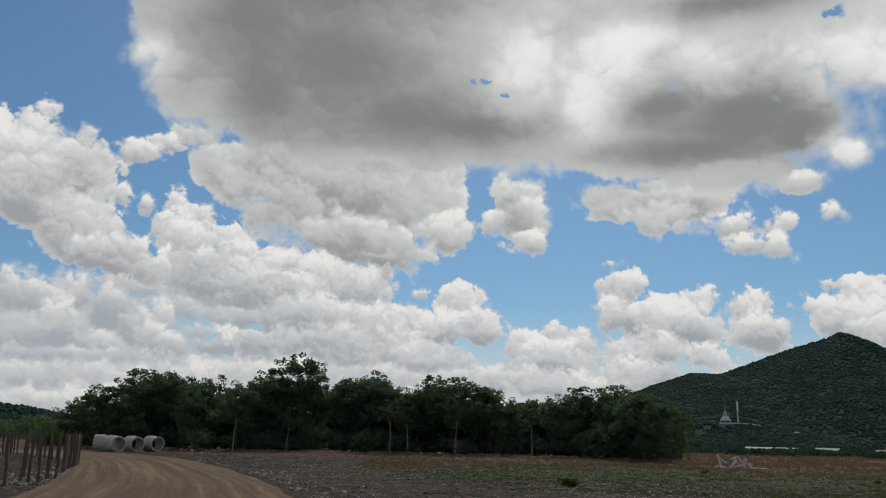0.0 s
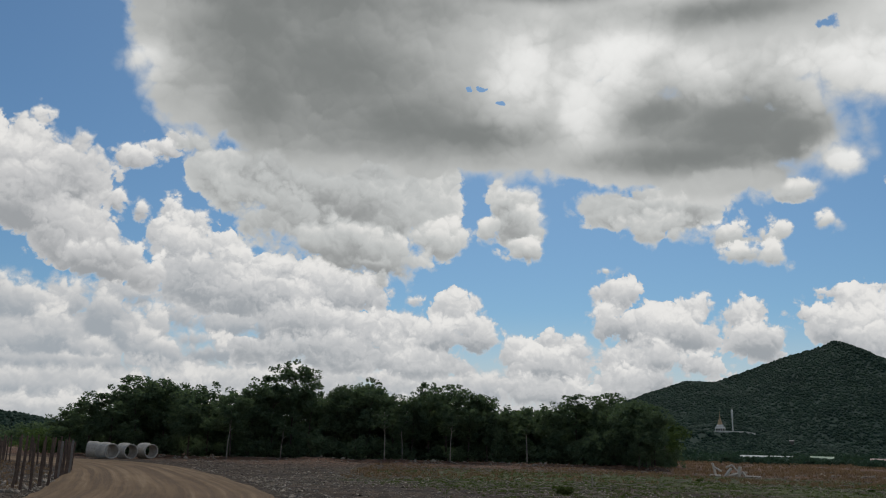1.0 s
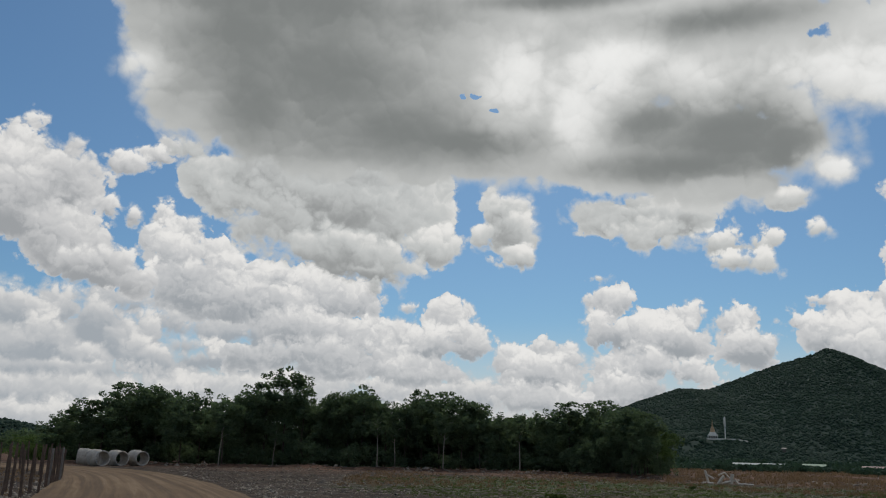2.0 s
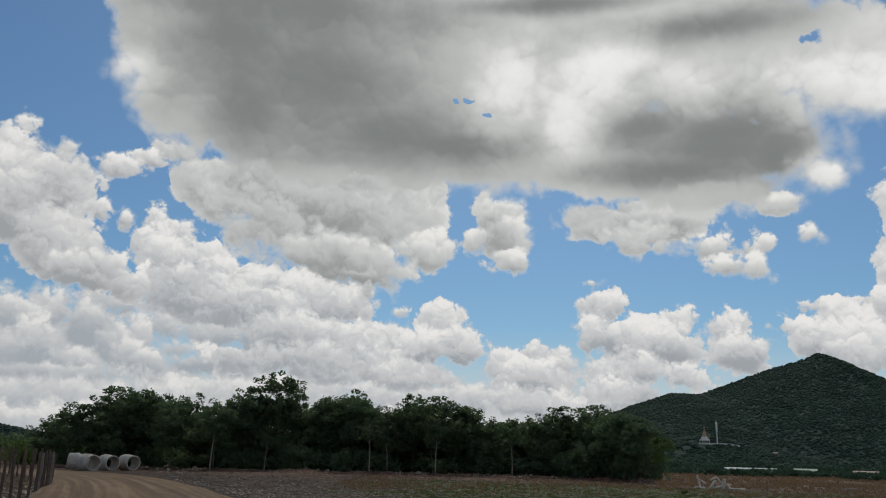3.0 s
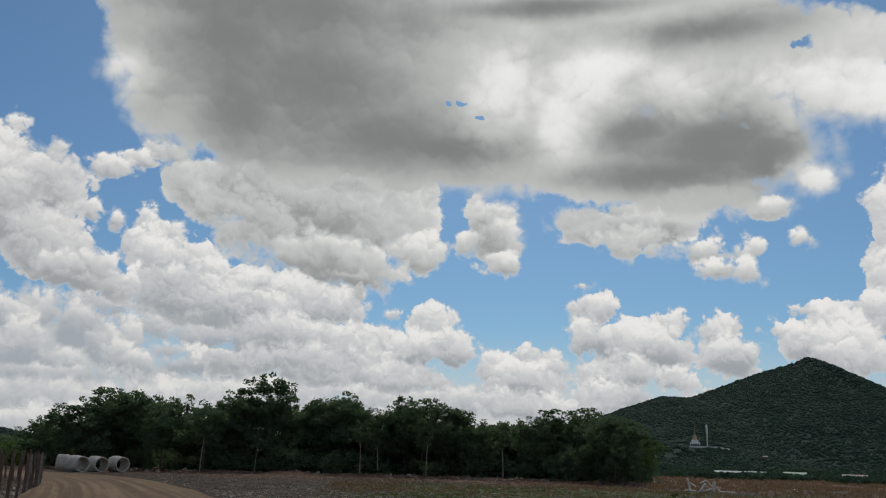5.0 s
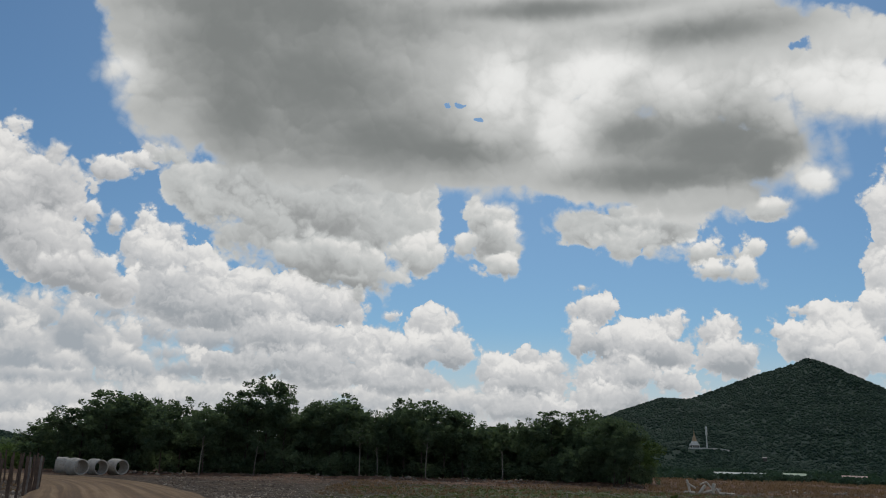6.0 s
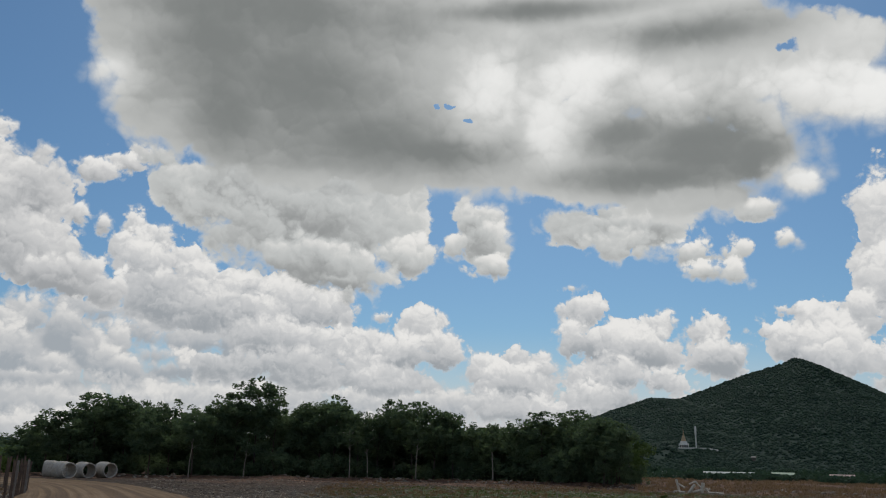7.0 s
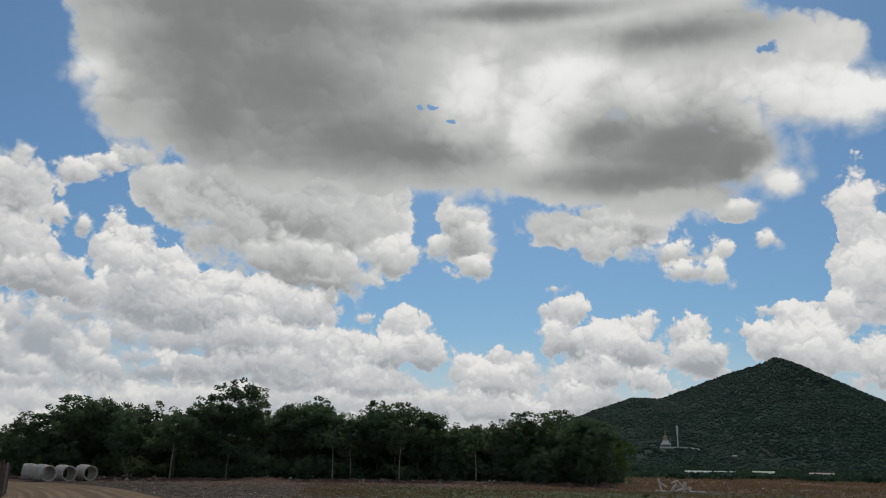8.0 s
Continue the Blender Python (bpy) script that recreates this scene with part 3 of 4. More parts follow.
def scatter_hill(count, seed):
    rng = random.Random(seed)
    out = []
    while len(out) < count:
        y = 790 + 600 * rng.random() ** 1.0
        x = rng.uniform(90, 1000)
        if x / y < 0.13 or x / y > 0.72:
            continue
        if abs(x - 331) < 24 and 925 < y < 960:
            continue
        big = rng.random() ** 2
        r = 1.5 + 1.9 * big
        out.append((x, y, hill_z(x, y) - 0.95 * r + rng.uniform(-0.5, 0.5), r, 1.75 * r))
    return out


def knoll_crowns(count, seed):
    """Young growth that closes the knoll's slope below the shrine."""
    rng = random.Random(seed)
    spots = [(rng.uniform(262, 375), rng.uniform(872, 924), rng.uniform(0.9, 2.0)) for _ in range(count)]
    return [(x, y, hill_z(x, y) - 0.8 * r, r, 1.75 * r) for x, y, r in spots]


canopy("hill_woods", scatter_hill(41000, 5) + knoll_crowns(900, 6), "dense dark green forest canopy covering the hill", HILL_LEAF, 5)
rng = random.Random(8)
canopy("far_woods", [(x, y, low_hill_z(x, y) - 0.5, rng.uniform(1.2, 2.6), rng.uniform(2, 4.2)) for x, y in ((rng.uniform(-430, -150), rng.uniform(430, 640)) for _ in range(6500))], "dark green woods on the low hill", HILL_LEAF, 8)

# ---- the wood ----


def leaf_cloud(centres, radius, per, size, rng, flat=0.75):
    """Leaves, two triangles folded along the rib, in clumps round the centres."""
    n = len(centres) * per
    c = np.repeat(np.asarray(centres), per, 0)
    d = rng.normal(size=(n, 3))
    d /= np.linalg.norm(d, axis=1, keepdims=True)
    p = c + d * (radius * rng.uniform(0.35, 1.0, (n, 1)) ** 0.6) * (1, 1, flat)
    a = rng.normal(size=(n, 3))
    a[:, 2] *= 0.6
    a /= np.linalg.norm(a, axis=1, keepdims=True)
    b = np.cross(a, rng.normal(size=(n, 3)))
    b /= np.linalg.norm(b, axis=1, keepdims=True)
    s = size * rng.uniform(0.6, 1.3, (n, 1))
    verts = np.stack([p - a * s, p - b * s * 0.5, p + a * s, p + b * s * 0.5], 1).reshape(-1, 3)
    return verts, np.arange(n * 4).reshape(-1, 4)


def make_tree(seed, height, radius, bare, clumps, per, size, bark, leaf, label, lean=0.0, airy=1.0):
    """A tree: trunk, limbs and a crown of leaf clumps on lobes at the ends of the limbs."""
    rnd, rng = random.Random(seed), np.random.default_rng(seed)
    tree = new("tree")
    tagged(tree, label, "tree", "trees of the wood")
    r0 = 0.008 * height + 0.02
    top = Vector((lean * height, rnd.uniform(-0.03, 0.03) * height, height * 0.86))
    way = [Vector((0, 0, -0.15)).lerp(top, t) + Vector((math.sin(t * 5 + seed), math.cos(t * 4 + seed), 0)) * 0.10 * t for t in (0, 0.2, 0.4, 0.6, 0.8, 1.0)]
    rings = [(p, r0 * (1.25 if i == 0 else 1 - 0.8 * i / 5)) for i, p in enumerate(way)]
    part("trunk", mesh("trunk", *tube(rings, 8, seed, 0.08), bark, True), tree)
    lobes = [(way[5] + Vector((0, 0, height * 0.02)), radius * 0.55)]
    count = 6
    for i in range(count):
        t = bare + (0.92 - bare) * (i + rnd.random() * 0.6) / count
        foot = way[0].lerp(way[5], t)
        turn = i * 2.4 + rnd.uniform(-0.5, 0.5)
        reach = radius * (0.95 - 0.45 * max(0, t - 0.45)) * rnd.uniform(0.6, 1.0)
        end = foot + Vector((math.cos(turn) * reach, math.sin(turn) * reach, reach * rnd.uniform(0.25, 0.8)))
        mid = foot.lerp(end, 0.5) + Vector((0, 0, 0.12 * reach))
        part("limb", mesh("limb", *tube([(foot, r0 * 0.4), (mid, r0 * 0.26), (end, r0 * 0.1)], 5, seed + i), bark, True), tree)
        lobes.append((end, radius * rnd.uniform(0.42, 0.62)))
        lobes.append((foot.lerp(end, 0.45) + Vector((0, 0, radius * 0.15)), radius * 0.45))
    centres = []
    weight = [r ** 2 for _, r in lobes]
    for _ in range(clumps):
        c, r = rnd.choices(lobes, weight)[0]
        d = Vector((rnd.gauss(0, 1), rnd.gauss(0, 1), rnd.gauss(0, 1))).normalized()
        if d.z < -0.3:
            d.z *= 0.4
        centres.append(c + d * r * rnd.uniform(0.55, 1.05) * Vector((1, 1, 0.8)).length / 1.62)
    v, f = leaf_cloud([tuple(c) for c in centres], radius * 0.17 * airy, per, size, rng)
    v[:, 2] = np.maximum(v[:, 2], 0.05)
    part("crown", bulk("crown", v, f, leaf), tree)
    return tree


def make_bush(seed, height, radius, leaf, label):
    rng, rnd = np.random.default_rng(seed), random.Random(seed)
    bush = new("bush")
    tagged(bush, label, "bush", "bushes at the wood's edge")
    stems = []
    centres = []
    for i in range(5):
        a = i * 1.3 + rnd.random()
        end = Vector((math.cos(a) * radius * 0.6, math.sin(a) * radius * 0.6, height * rnd.uniform(0.5, 0.9)))
        stems.append(tube([((0, 0, -0.1), 0.035), (end * 0.5, 0.025), (end, 0.01)], 5, i))
        for _ in range(14):
            centres.append(tuple(end * rnd.uniform(0.3, 1.0) + Vector((rnd.gauss(0, 0.33) * radius, rnd.gauss(0, 0.33) * radius, rnd.gauss(0, 0.12) * height))))
    for stem in stems:
        part("stem", mesh("stem", *stem, BARK), bush)
    v, f = leaf_cloud(centres, radius * 0.26, 26, 0.10, rng)
    v[:, 2] = np.maximum(v[:, 2], 0.02)
    part("crown", bulk("crown", v, f, leaf), bush)
    return bush


GREEN_LABEL = "dark green broadleaf tree with dense crown and slender trunk"
KINDS = [make_tree(20 + i, 6.5, 2.0, 0.32, 150, 30, 0.13, BARK, LEAF, GREEN_LABEL, (i - 3) * 0.012, 1.0 + 0.12 * (i % 2)) for i in range(7)]
TALL = make_tree(41, 9.5, 2.3, 0.40, 170, 30, 0.14, BARK, LEAF, "tall dark green tree standing above the wood", 0.0, 0.9)
LIGHT = make_tree(52, 5.5, 2.0, 0.3, 130, 30, 0.13, PALE_BARK, LEAF_LIGHT, "lighter green feathery tree at the wood's edge")
SLIM = make_tree(73, 4.6, 1.0, 0.58, 46, 26, 0.12, PALE_BARK, LEAF, "slender tree with a pale bare trunk at the wood's edge", 0.02)
DEEP = [make_tree(60 + i, 6.5, 2.1, 0.12, 110, 16, 0.22, BARK, LEAF, "dark green tree inside the dense wood") for i in range(3)]
BUSHES = [make_bush(80 + i, 1.8, 1.1, LEAF, "dark green leafy bush under the trees") for i in range(3)]
PLACED = []


def plant(model, own_height, own_radius, x, y, height, radius, turn):
    m = pose(x, y, ground_z(x, y) - 0.03, 0, 0, turn) @ Matrix.Diagonal((radius / own_radius, radius / own_radius, height / own_height, 1))
    PLACED.append((model, m))


# the trees that make the wood's outline: x, y, height, crown radius
WEST_TREES = [(-33.9, 76.9, 4.3, 1.6), (-30.8, 73.8, 4.6, 1.7), (-29.2, 74.5, 5.9, 2.0), (-27.8, 77.1, 7.0, 2.4), (-25.5, 77.9, 7.0, 2.2), (-22.2, 74.8, 5.6, 1.6), (-21.2, 77.1, 6.5, 1.9), (-18.2, 73.8, 5.5, 1.6), (-17.2, 77.1, 6.7, 1.9), (-15.5, 78.5, 7.3, 1.9), (-12.3, 79.0, 7.0, 1.6), (-9.8, 79.4, 6.7, 1.7), (-8.0, 79.6, 6.9, 1.7), (-6.4, 78.7, 7.2, 2.1), (-4.2, 77.9, 6.2, 1.6)]
EAST_TREES = [(-2.4, 77.0, 5.8, 1.5), (-0.8, 78.0, 7.0, 1.6), (0.8, 77.0, 6.8, 2.0), (2.7, 76.0, 6.2, 1.8), (4.5, 75.9, 5.9, 1.7), (6.2, 76.8, 4.8, 1.6), (8.4, 77.5, 5.3, 1.4), (10.1, 74.3, 5.1, 1.4), (12.5, 75.0, 6.0, 2.1), (15.0, 74.5, 6.2, 1.9), (15.8, 71.3, 5.3, 1.8), (16.2, 69.4, 5.0, 1.5), (16.9, 68.2, 4.6, 1.1), (16.1, 67.4, 3.6, 1.2), (17.3, 69.6, 4.6, 1.0), (17.4, 68.4, 3.2, 0.9)]
SLIM_TREES = [(-18.1, 72.3, 4.6, 0), (-4.7, 74.3, 4.8, 231), (1.1, 74.0, 5.0, 25), (7.7, 72.6, 4.2, 102), (-14.1, 75.6, 3.6, 0), (-3.2, 75.6, 4.4, 166), (4.9, 75.6, 4.1, 332)]
rnd = random.Random(17)
for i, (x, y, h, r) in enumerate(WEST_TREES + EAST_TREES):
    plant(KINDS[i * 3 % 7], 6.5, 2.0, x, y, h * 1.02, r * 1.2, rnd.uniform(0, 360))
plant(TALL, 9.5, 2.3, -14.0, 79.8, 9.5, 2.5, 40)
plant(KINDS[2], 6.5, 2.0, 17.9, 69.4, 5.0, 1.5, 140)
plant(KINDS[5], 6.5, 2.0, 16.9, 70.4, 5.5, 1.6, 300)
plant(LIGHT, 5.5, 2.0, 20.2, 74.6, 4.2, 1.3, 10)
plant(LIGHT, 5.5, 2.0, 22.3, 78.5, 3.5, 1.2, 100)
plant(LIGHT, 5.5, 2.0, 8.0, 80.5, 5.0, 1.9, 200)
for x, y, h, turn in SLIM_TREES:
    plant(SLIM, 4.6, 1.0, x, y, h, 1.0, turn)
# the second and deeper rows
for row, (back, count) in enumerate(((2.5, 30), (5.5, 28), (9.0, 28))):
    for i in range(count):
        x = -36 + 53.5 * (i + rnd.uniform(0.1, 0.9)) / count
        near = min(WEST_TREES + EAST_TREES, key=lambda t: abs(t[0] * (1 + back / 80) - x))
        plant(DEEP[rnd.randrange(3)], 6.5, 2.1, x, wood_edge(x) + 1.5 + back + rnd.uniform(-1, 1), near[2] * rnd.uniform(0.78, 0.96), rnd.uniform(1.7, 2.3), rnd.uniform(0, 360))
for i in range(46):
    x = -34 + 50.5 * (i + rnd.random()) / 46
    plant(BUSHES[i % 3], 1.8, 1.1, x, wood_edge(x) + rnd.uniform(-1.0, 1.5), rnd.uniform(0.9, 2.4), rnd.uniform(0.9, 1.6), rnd.uniform(0, 360))
for i in range(60):
    x = -36 + 53 * (i + rnd.random()) / 60
    plant(BUSHES[i % 3], 1.8, 1.1, x, wood_edge(x) + rnd.uniform(3.0, 11.0), rnd.uniform(2.4, 3.6), rnd.uniform(1.3, 1.9), rnd.uniform(0, 360))
for i in range(16):
    t = (i + 0.5) / 16
    plant(BUSHES[i % 3], 1.8, 1.1, 12.5 + 4.6 * t + rnd.uniform(-0.4, 0.4), 72.0 - 3.6 * t + rnd.uniform(-0.7, 1.2), rnd.uniform(1.8, 3.0), rnd.uniform(1.0, 1.4), rnd.uniform(0, 360))
for i in range(9):
    plant(BUSHES[i % 3], 1.8, 1.1, 18.0 + 0.5 * i + rnd.uniform(-0.2, 0.2), 72.0 + 0.85 * i + rnd.uniform(-0.6, 0.6), rnd.uniform(1.5, 2.4), rnd.uniform(0.9, 1.2), rnd.uniform(0, 360))
used = []
for model, m in PLACED:
    if model in used:
        copy_thing(model, m)
    else:
        used.append(model)
for model in used:
    model.matrix_basis = next(m for k, m in PLACED if k is model)
for model in KINDS + DEEP + BUSHES:
    if model not in used:
        model.matrix_basis = pose(rnd.uniform(-20, 10), 90, 0)


# ---- far scrub, sheds and the shrine ----
def thicket(name, spots, size, seed, label, mat=LEAF):
    """Low scrub of leaf clumps: spots are x, y, radius, height."""
    rng, rnd = np.random.default_rng(seed), random.Random(seed)
    centres = []
    for x, y, r, h in spots:
        z = ground_z(x, y)
        for _ in range(12):
            centres.append((x + rnd.gauss(0, 0.45) * r, y + rnd.gauss(0, 0.45) * r, z + h * rnd.random() ** 0.7 * 0.9))
    v, f = leaf_cloud(centres, size * 2.4, 16, size, rng)
    return tagged(new(name, bulk(name, v, f, mat)), label, "scrub", kind="stuff")


def spread(count, az0, az1, d0, d1, r0, r1, h0, h1, seed):
    rnd = random.Random(seed)
    out = []
    for _ in range(count):
        a, d = radians(rnd.uniform(az0, az1)), rnd.uniform(d0, d1)
        out.append((math.sin(a) * d, math.cos(a) * d, rnd.uniform(r0, r1), rnd.uniform(h0, h1)))
    return out


thicket("scrub", spread(260, 15.5, 37, 128, 200, 1.2, 2.2, 0.2, 0.7, 3), 0.34, 3, "low dark green scrub along the far edge of the clearing", HILL_LEAF)
thicket("scrub", spread(330, 13.0, 38, 225, 335, 2.0, 3.2, 0.6, 1.5, 4), 0.55, 4, "dark green scrub in front of the sheds", HILL_LEAF)
thicket("scrub", spread(300, 13.0, 40, 366, 640, 3.0, 5.0, 4.0, 8.0, 14), 0.8, 14, "dark green woodland at the foot of the hill", HILL_LEAF)
thicket("scrub", spread(260, -42, -22.5, 150, 230, 2.0, 3.2, 2.0, 4.2, 6), 0.4, 6, "dark green scrub beyond the fence")
thicket("scrub", spread(26, -26.0, -22.0, 84, 96, 1.2, 1.8, 0.8, 2.6, 7), 0.16, 7, "green bushes beside the dirt road", LEAF_LIGHT)


def shed(x, y, z, turn, length, depth, height, rise, roof_mat, label):
    """An open farm shed: walls, and a pitched sheet roof with eaves and a thickness."""
    thing = new("shed")
    thing.matrix_basis = pose(x, y, z, 0, 0, turn)
    tagged(thing, label, "shed", "farm sheds")
    l, d = length / 2, depth / 2
    part("wall", mesh("wall", *joined(box(-l, -d, -1, l, -d + 0.2, height), box(-l, d - 0.2, -1, l, d, height), box(-l, -d + 0.2, -1, -l + 0.2, d - 0.2, height), box(l - 0.2, -d + 0.2, -1, l, d - 0.2, height)), DARK_WALL), thing)
    for side in (-1, 1):
        v, f = box(-l - 0.6, 0, 0, l + 0.6, 1, 0.12)
        v = [(a, side * b * (d + 0.8), height + rise + 0.05 - b * (rise + 0.25) + c) for a, b, c in v]
        part("roof_sheet", mesh("roof_sheet", v, f, roof_mat), thing)
    return thing


shed(131.1, 335.2, -4.1, -21.0, 18.5, 7.0, 2.9, 1.7, ROOF_PALE, "long farm shed with a pale grey-green sheet roof")
shed(149.8, 327.4, -3.8, -24.0, 7.4, 6.0, 2.9, 1.6, ROOF_GREEN, "small farm shed with a pale green sheet roof")
shed(168.7, 318.0, -4.2, -27.0, 7.8, 5.0, 3.6, 1.0, ROOF_RED, "small farm shed with a faded red sheet roof")
shed(107.5, 343.4, -3.4, -17.0, 1.8, 2.0, 2.9, 0.6, WHITEWASH, "tiny white hut half hidden in scrub")
shed(112.0, 342.0, -4.6, -18.0, 2.4, 2.0, 2.8, 0.7, WHITEWASH, "tiny white hut half hidden in scrub")
shed(389.4, 921.0, hill_z(389.4, 921.0) + 1.5, -22.0, 4.0, 4.0, 3.0, 0.8, CONCRETE, "small grey hut on the wooded slope")


def square_rings(profile):
    """Like lathe, with four sides squared to the axes."""
    verts, faces = [], []
    for r, z in profile:
        verts += [(-r, -r, z), (r, -r, z), (r, r, z), (-r, r, z)]
    for i in range(len(profile) - 1):
        for k in range(4):
            j = (k + 1) % 4
            faces.append((i * 4 + k, i * 4 + j, i * 4 + 4 + j, i * 4 + 4 + k))
    faces.append(tuple(range(len(verts) - 4, len(verts))))
    return verts, faces


def stupa(x, y, z):
    thing = new("stupa")
    thing.matrix_basis = pose(x, y, z, 0, 0, -18) @ Matrix.Diagonal((0.8, 0.8, 1, 1))
    tagged(thing, "white stupa with terraces and a tapering gilded spire", "stupa")
    hall = [square_rings([(5.2, -1), (5.2, 3.0)])]
    part("hall", mesh("hall", *joined(*hall), DARK_WALL), thing)
    col = lathe([(0.35, -1), (0.35, 3.0)], 8)
    for i in range(5):
        for side in (-1, 1):
            v = [(a - 6.4 + 3.2 * i, b + side * 6.4, c) for a, b, c in col[0]]
            part("column", mesh("column", v, col[1], WHITEWASH), thing)
    part("lower_terrace", mesh("lower_terrace", *square_rings([(7.0, 3.0), (7.2, 3.3), (7.2, 4.1), (6.6, 4.3), (6.4, 5.2)]), WHITEWASH), thing)
    part("upper_terrace", mesh("upper_terrace", *square_rings([(5.0, 5.2), (5.0, 6.3), (4.5, 6.5), (4.2, 7.6)]), WHITEWASH), thing)
    part("bell", mesh("bell", *lathe([(3.6, 7.6), (3.5, 8.2), (3.0, 8.6), (2.8, 10.2), (2.3, 11.8), (1.5, 13.0), (1.3, 13.2), (1.3, 13.9)], 20), GILT, True), thing, "pale gilded bell of the stupa")
    rings = []
    zz, r = 13.9, 1.15
    while r > 0.25:
        rings += [(r, zz), (r * 1.08, zz + 0.25), (r * 0.86, zz + 0.5)]
        zz, r = zz + 0.5, r * 0.88
    part("spire", mesh("spire", *lathe(rings + [(0.16, zz + 2.0), (0.02, zz + 3.6)], 14), GILT, True), thing, "thin ringed gilded spire")


stupa(320.2, 947.4, hill_z(320.2, 947.4) + 0.3)


def water_tower(x, y, z):
    thing = new("water_tower")
    thing.matrix_basis = pose(x, y, z)
    tagged(thing, "slender white water tower beside the stupa", "tower")
    part("stem", mesh("stem", *lathe([(0.75, -1), (0.7, 2), (0.6, 14)], 16), WHITEWASH, True), thing)
    part("tank", mesh("tank", *lathe([(0.6, 14), (1.1, 15.5), (1.1, 23.0), (1.0, 24.2), (0.25, 24.8), (0.1, 25.8)], 16), WHITEWASH, True), thing)


water_tower(333.0, 943.0, hill_z(333.0, 943.0))


def terrace_wall():
    pts = [Vector(p) for p in ((309.0, 934.5, 0), (316.0, 931.5, 0), (326.0, 929.0, 0), (340.0, 927.0, 0), (353.0, 928.0, 0))]
    thing = new("terrace_wall")
    tagged(thing, "pale balustrade wall of the shrine terrace", "wall")
    for a, b in zip(pts, pts[1:]):
        d = (b - a)
        n = Vector((-d.y, d.x, 0)).normalized() * 0.25
        for k in range(5):
            p, q = a.lerp(b, k / 5), a.lerp(b, (k + 0.86) / 5)
            z0, z1 = hill_z(p.x, p.y), hill_z(q.x, q.y)
            v = [p - n, q - n, q + n, p + n]
            lo = [(w.x, w.y, (z0, z1, z1, z0)[i] - 0.6) for i, w in enumerate(v)]
            hi = [(w.x, w.y, (z0, z1, z1, z0)[i] + 1.0) for i, w in enumerate(v)]
            part("panel", mesh("panel", lo + hi, [(0, 3, 2, 1), (4, 5, 6, 7), (0, 1, 5, 4), (1, 2, 6, 5), (2, 3, 7, 6), (3, 0, 4, 7)], WHITEWASH), thing)


terrace_wall()

# ---- concrete pipes beside the bend ----


def pipe(x, y, turn, tilt, label):
    """A short culvert pipe lying on its side, with a wall's thickness and a wider socket at its back end."""
    thing = new("concrete_pipe")
    r, wall, half = 0.64, 0.09, 0.80
    m = pose(x, y, ground_z(x, y) + r - 0.04, 0, 0, turn) @ pose(0, 0, 0, 0, 90, 0) @ pose(0, 0, 0, 0, 0, tilt)
    thing.matrix_basis = m
    tagged(thing, label, "pipe", "concrete pipes beside the road")
    n = r - 0.07
    outer = [(n - wall, half), (n - wall + 0.02, half + 0.015), (n - 0.02, half + 0.015), (n, half - 0.02), (n - 0.005, 0.1), (n + 0.01, 0.02), (r, -0.12), (r, -half + 0.03), (r - 0.02, -half)]
    inner = [(r - wall + 0.01, -half), (r - wall, -half + 0.03), (n - wall, -half + 0.2), (n - wall, half)]
    v, f = lathe(outer + inner, 36)
    part("shell", mesh("shell", v, f, CONCRETE, False), thing)


PIPE_LABEL = "weathered grey concrete drain pipe lying on its side"
pipe(-26.9, 66.8, 8, 20, "weathered grey concrete drain pipe with a chipped rim")
pipe(-24.85, 63.4, -46, 110, PIPE_LABEL)
pipe(-24.4, 66.1, -46, 200, PIPE_LABEL)
pipe(-23.1, 66.9, -46, 300, PIPE_LABEL)

# ---- fences of rough posts ----


def rough_post(seed, height, r, mat, name="post"):
    rnd = random.Random(seed)
    bend = Vector((rnd.uniform(-0.015, 0.015), rnd.uniform(-0.015, 0.015), 0))
    rings = [(Vector((0, 0, -0.3)), r * 1.05), (Vector((0, 0, height * 0.3)) + bend, r), (Vector((0, 0, height * 0.65)) - bend, r * 0.93), (Vector((0, 0, height * 0.97)), r * 0.85), (Vector((rnd.uniform(-0.3, 0.3) * r, 0, height)), r * 0.55)]
    v, f = tube(rings, 7, seed, 0.16)
    return mesh(name, [Vector((p.x * rnd.choice((1.0, 1.0, 1.02)), p.y * 0.75, p.z)) for p in v], f, mat)


POSTS = [rough_post(i, 1.40 + 0.10 * (i % 3), 0.046 + 0.012 * (i % 2), POST_WOOD) for i in range(5)]
POSTS_PALE = [rough_post(30 + i, 1.45, 0.058, PALE_POST) for i in range(2)]


def fence(name, spots, label, seed):
    thing = new(name)
    tagged(thing, label, "fence")
    rnd = random.Random(seed)
    for i, (x, y, lean, side) in enumerate(spots):
        pale = side > 1
        ob = part("post", (POSTS_PALE if pale else POSTS)[i % (2 if pale else 5)], thing)
        ob.matrix_basis = pose(x, y, ground_z(x, y), rnd.uniform(-3, 3), lean, rnd.uniform(0, 90) * 0) @ pose(0, 0, 0, 0, 0, rnd.uniform(-20, 20))
    return thing


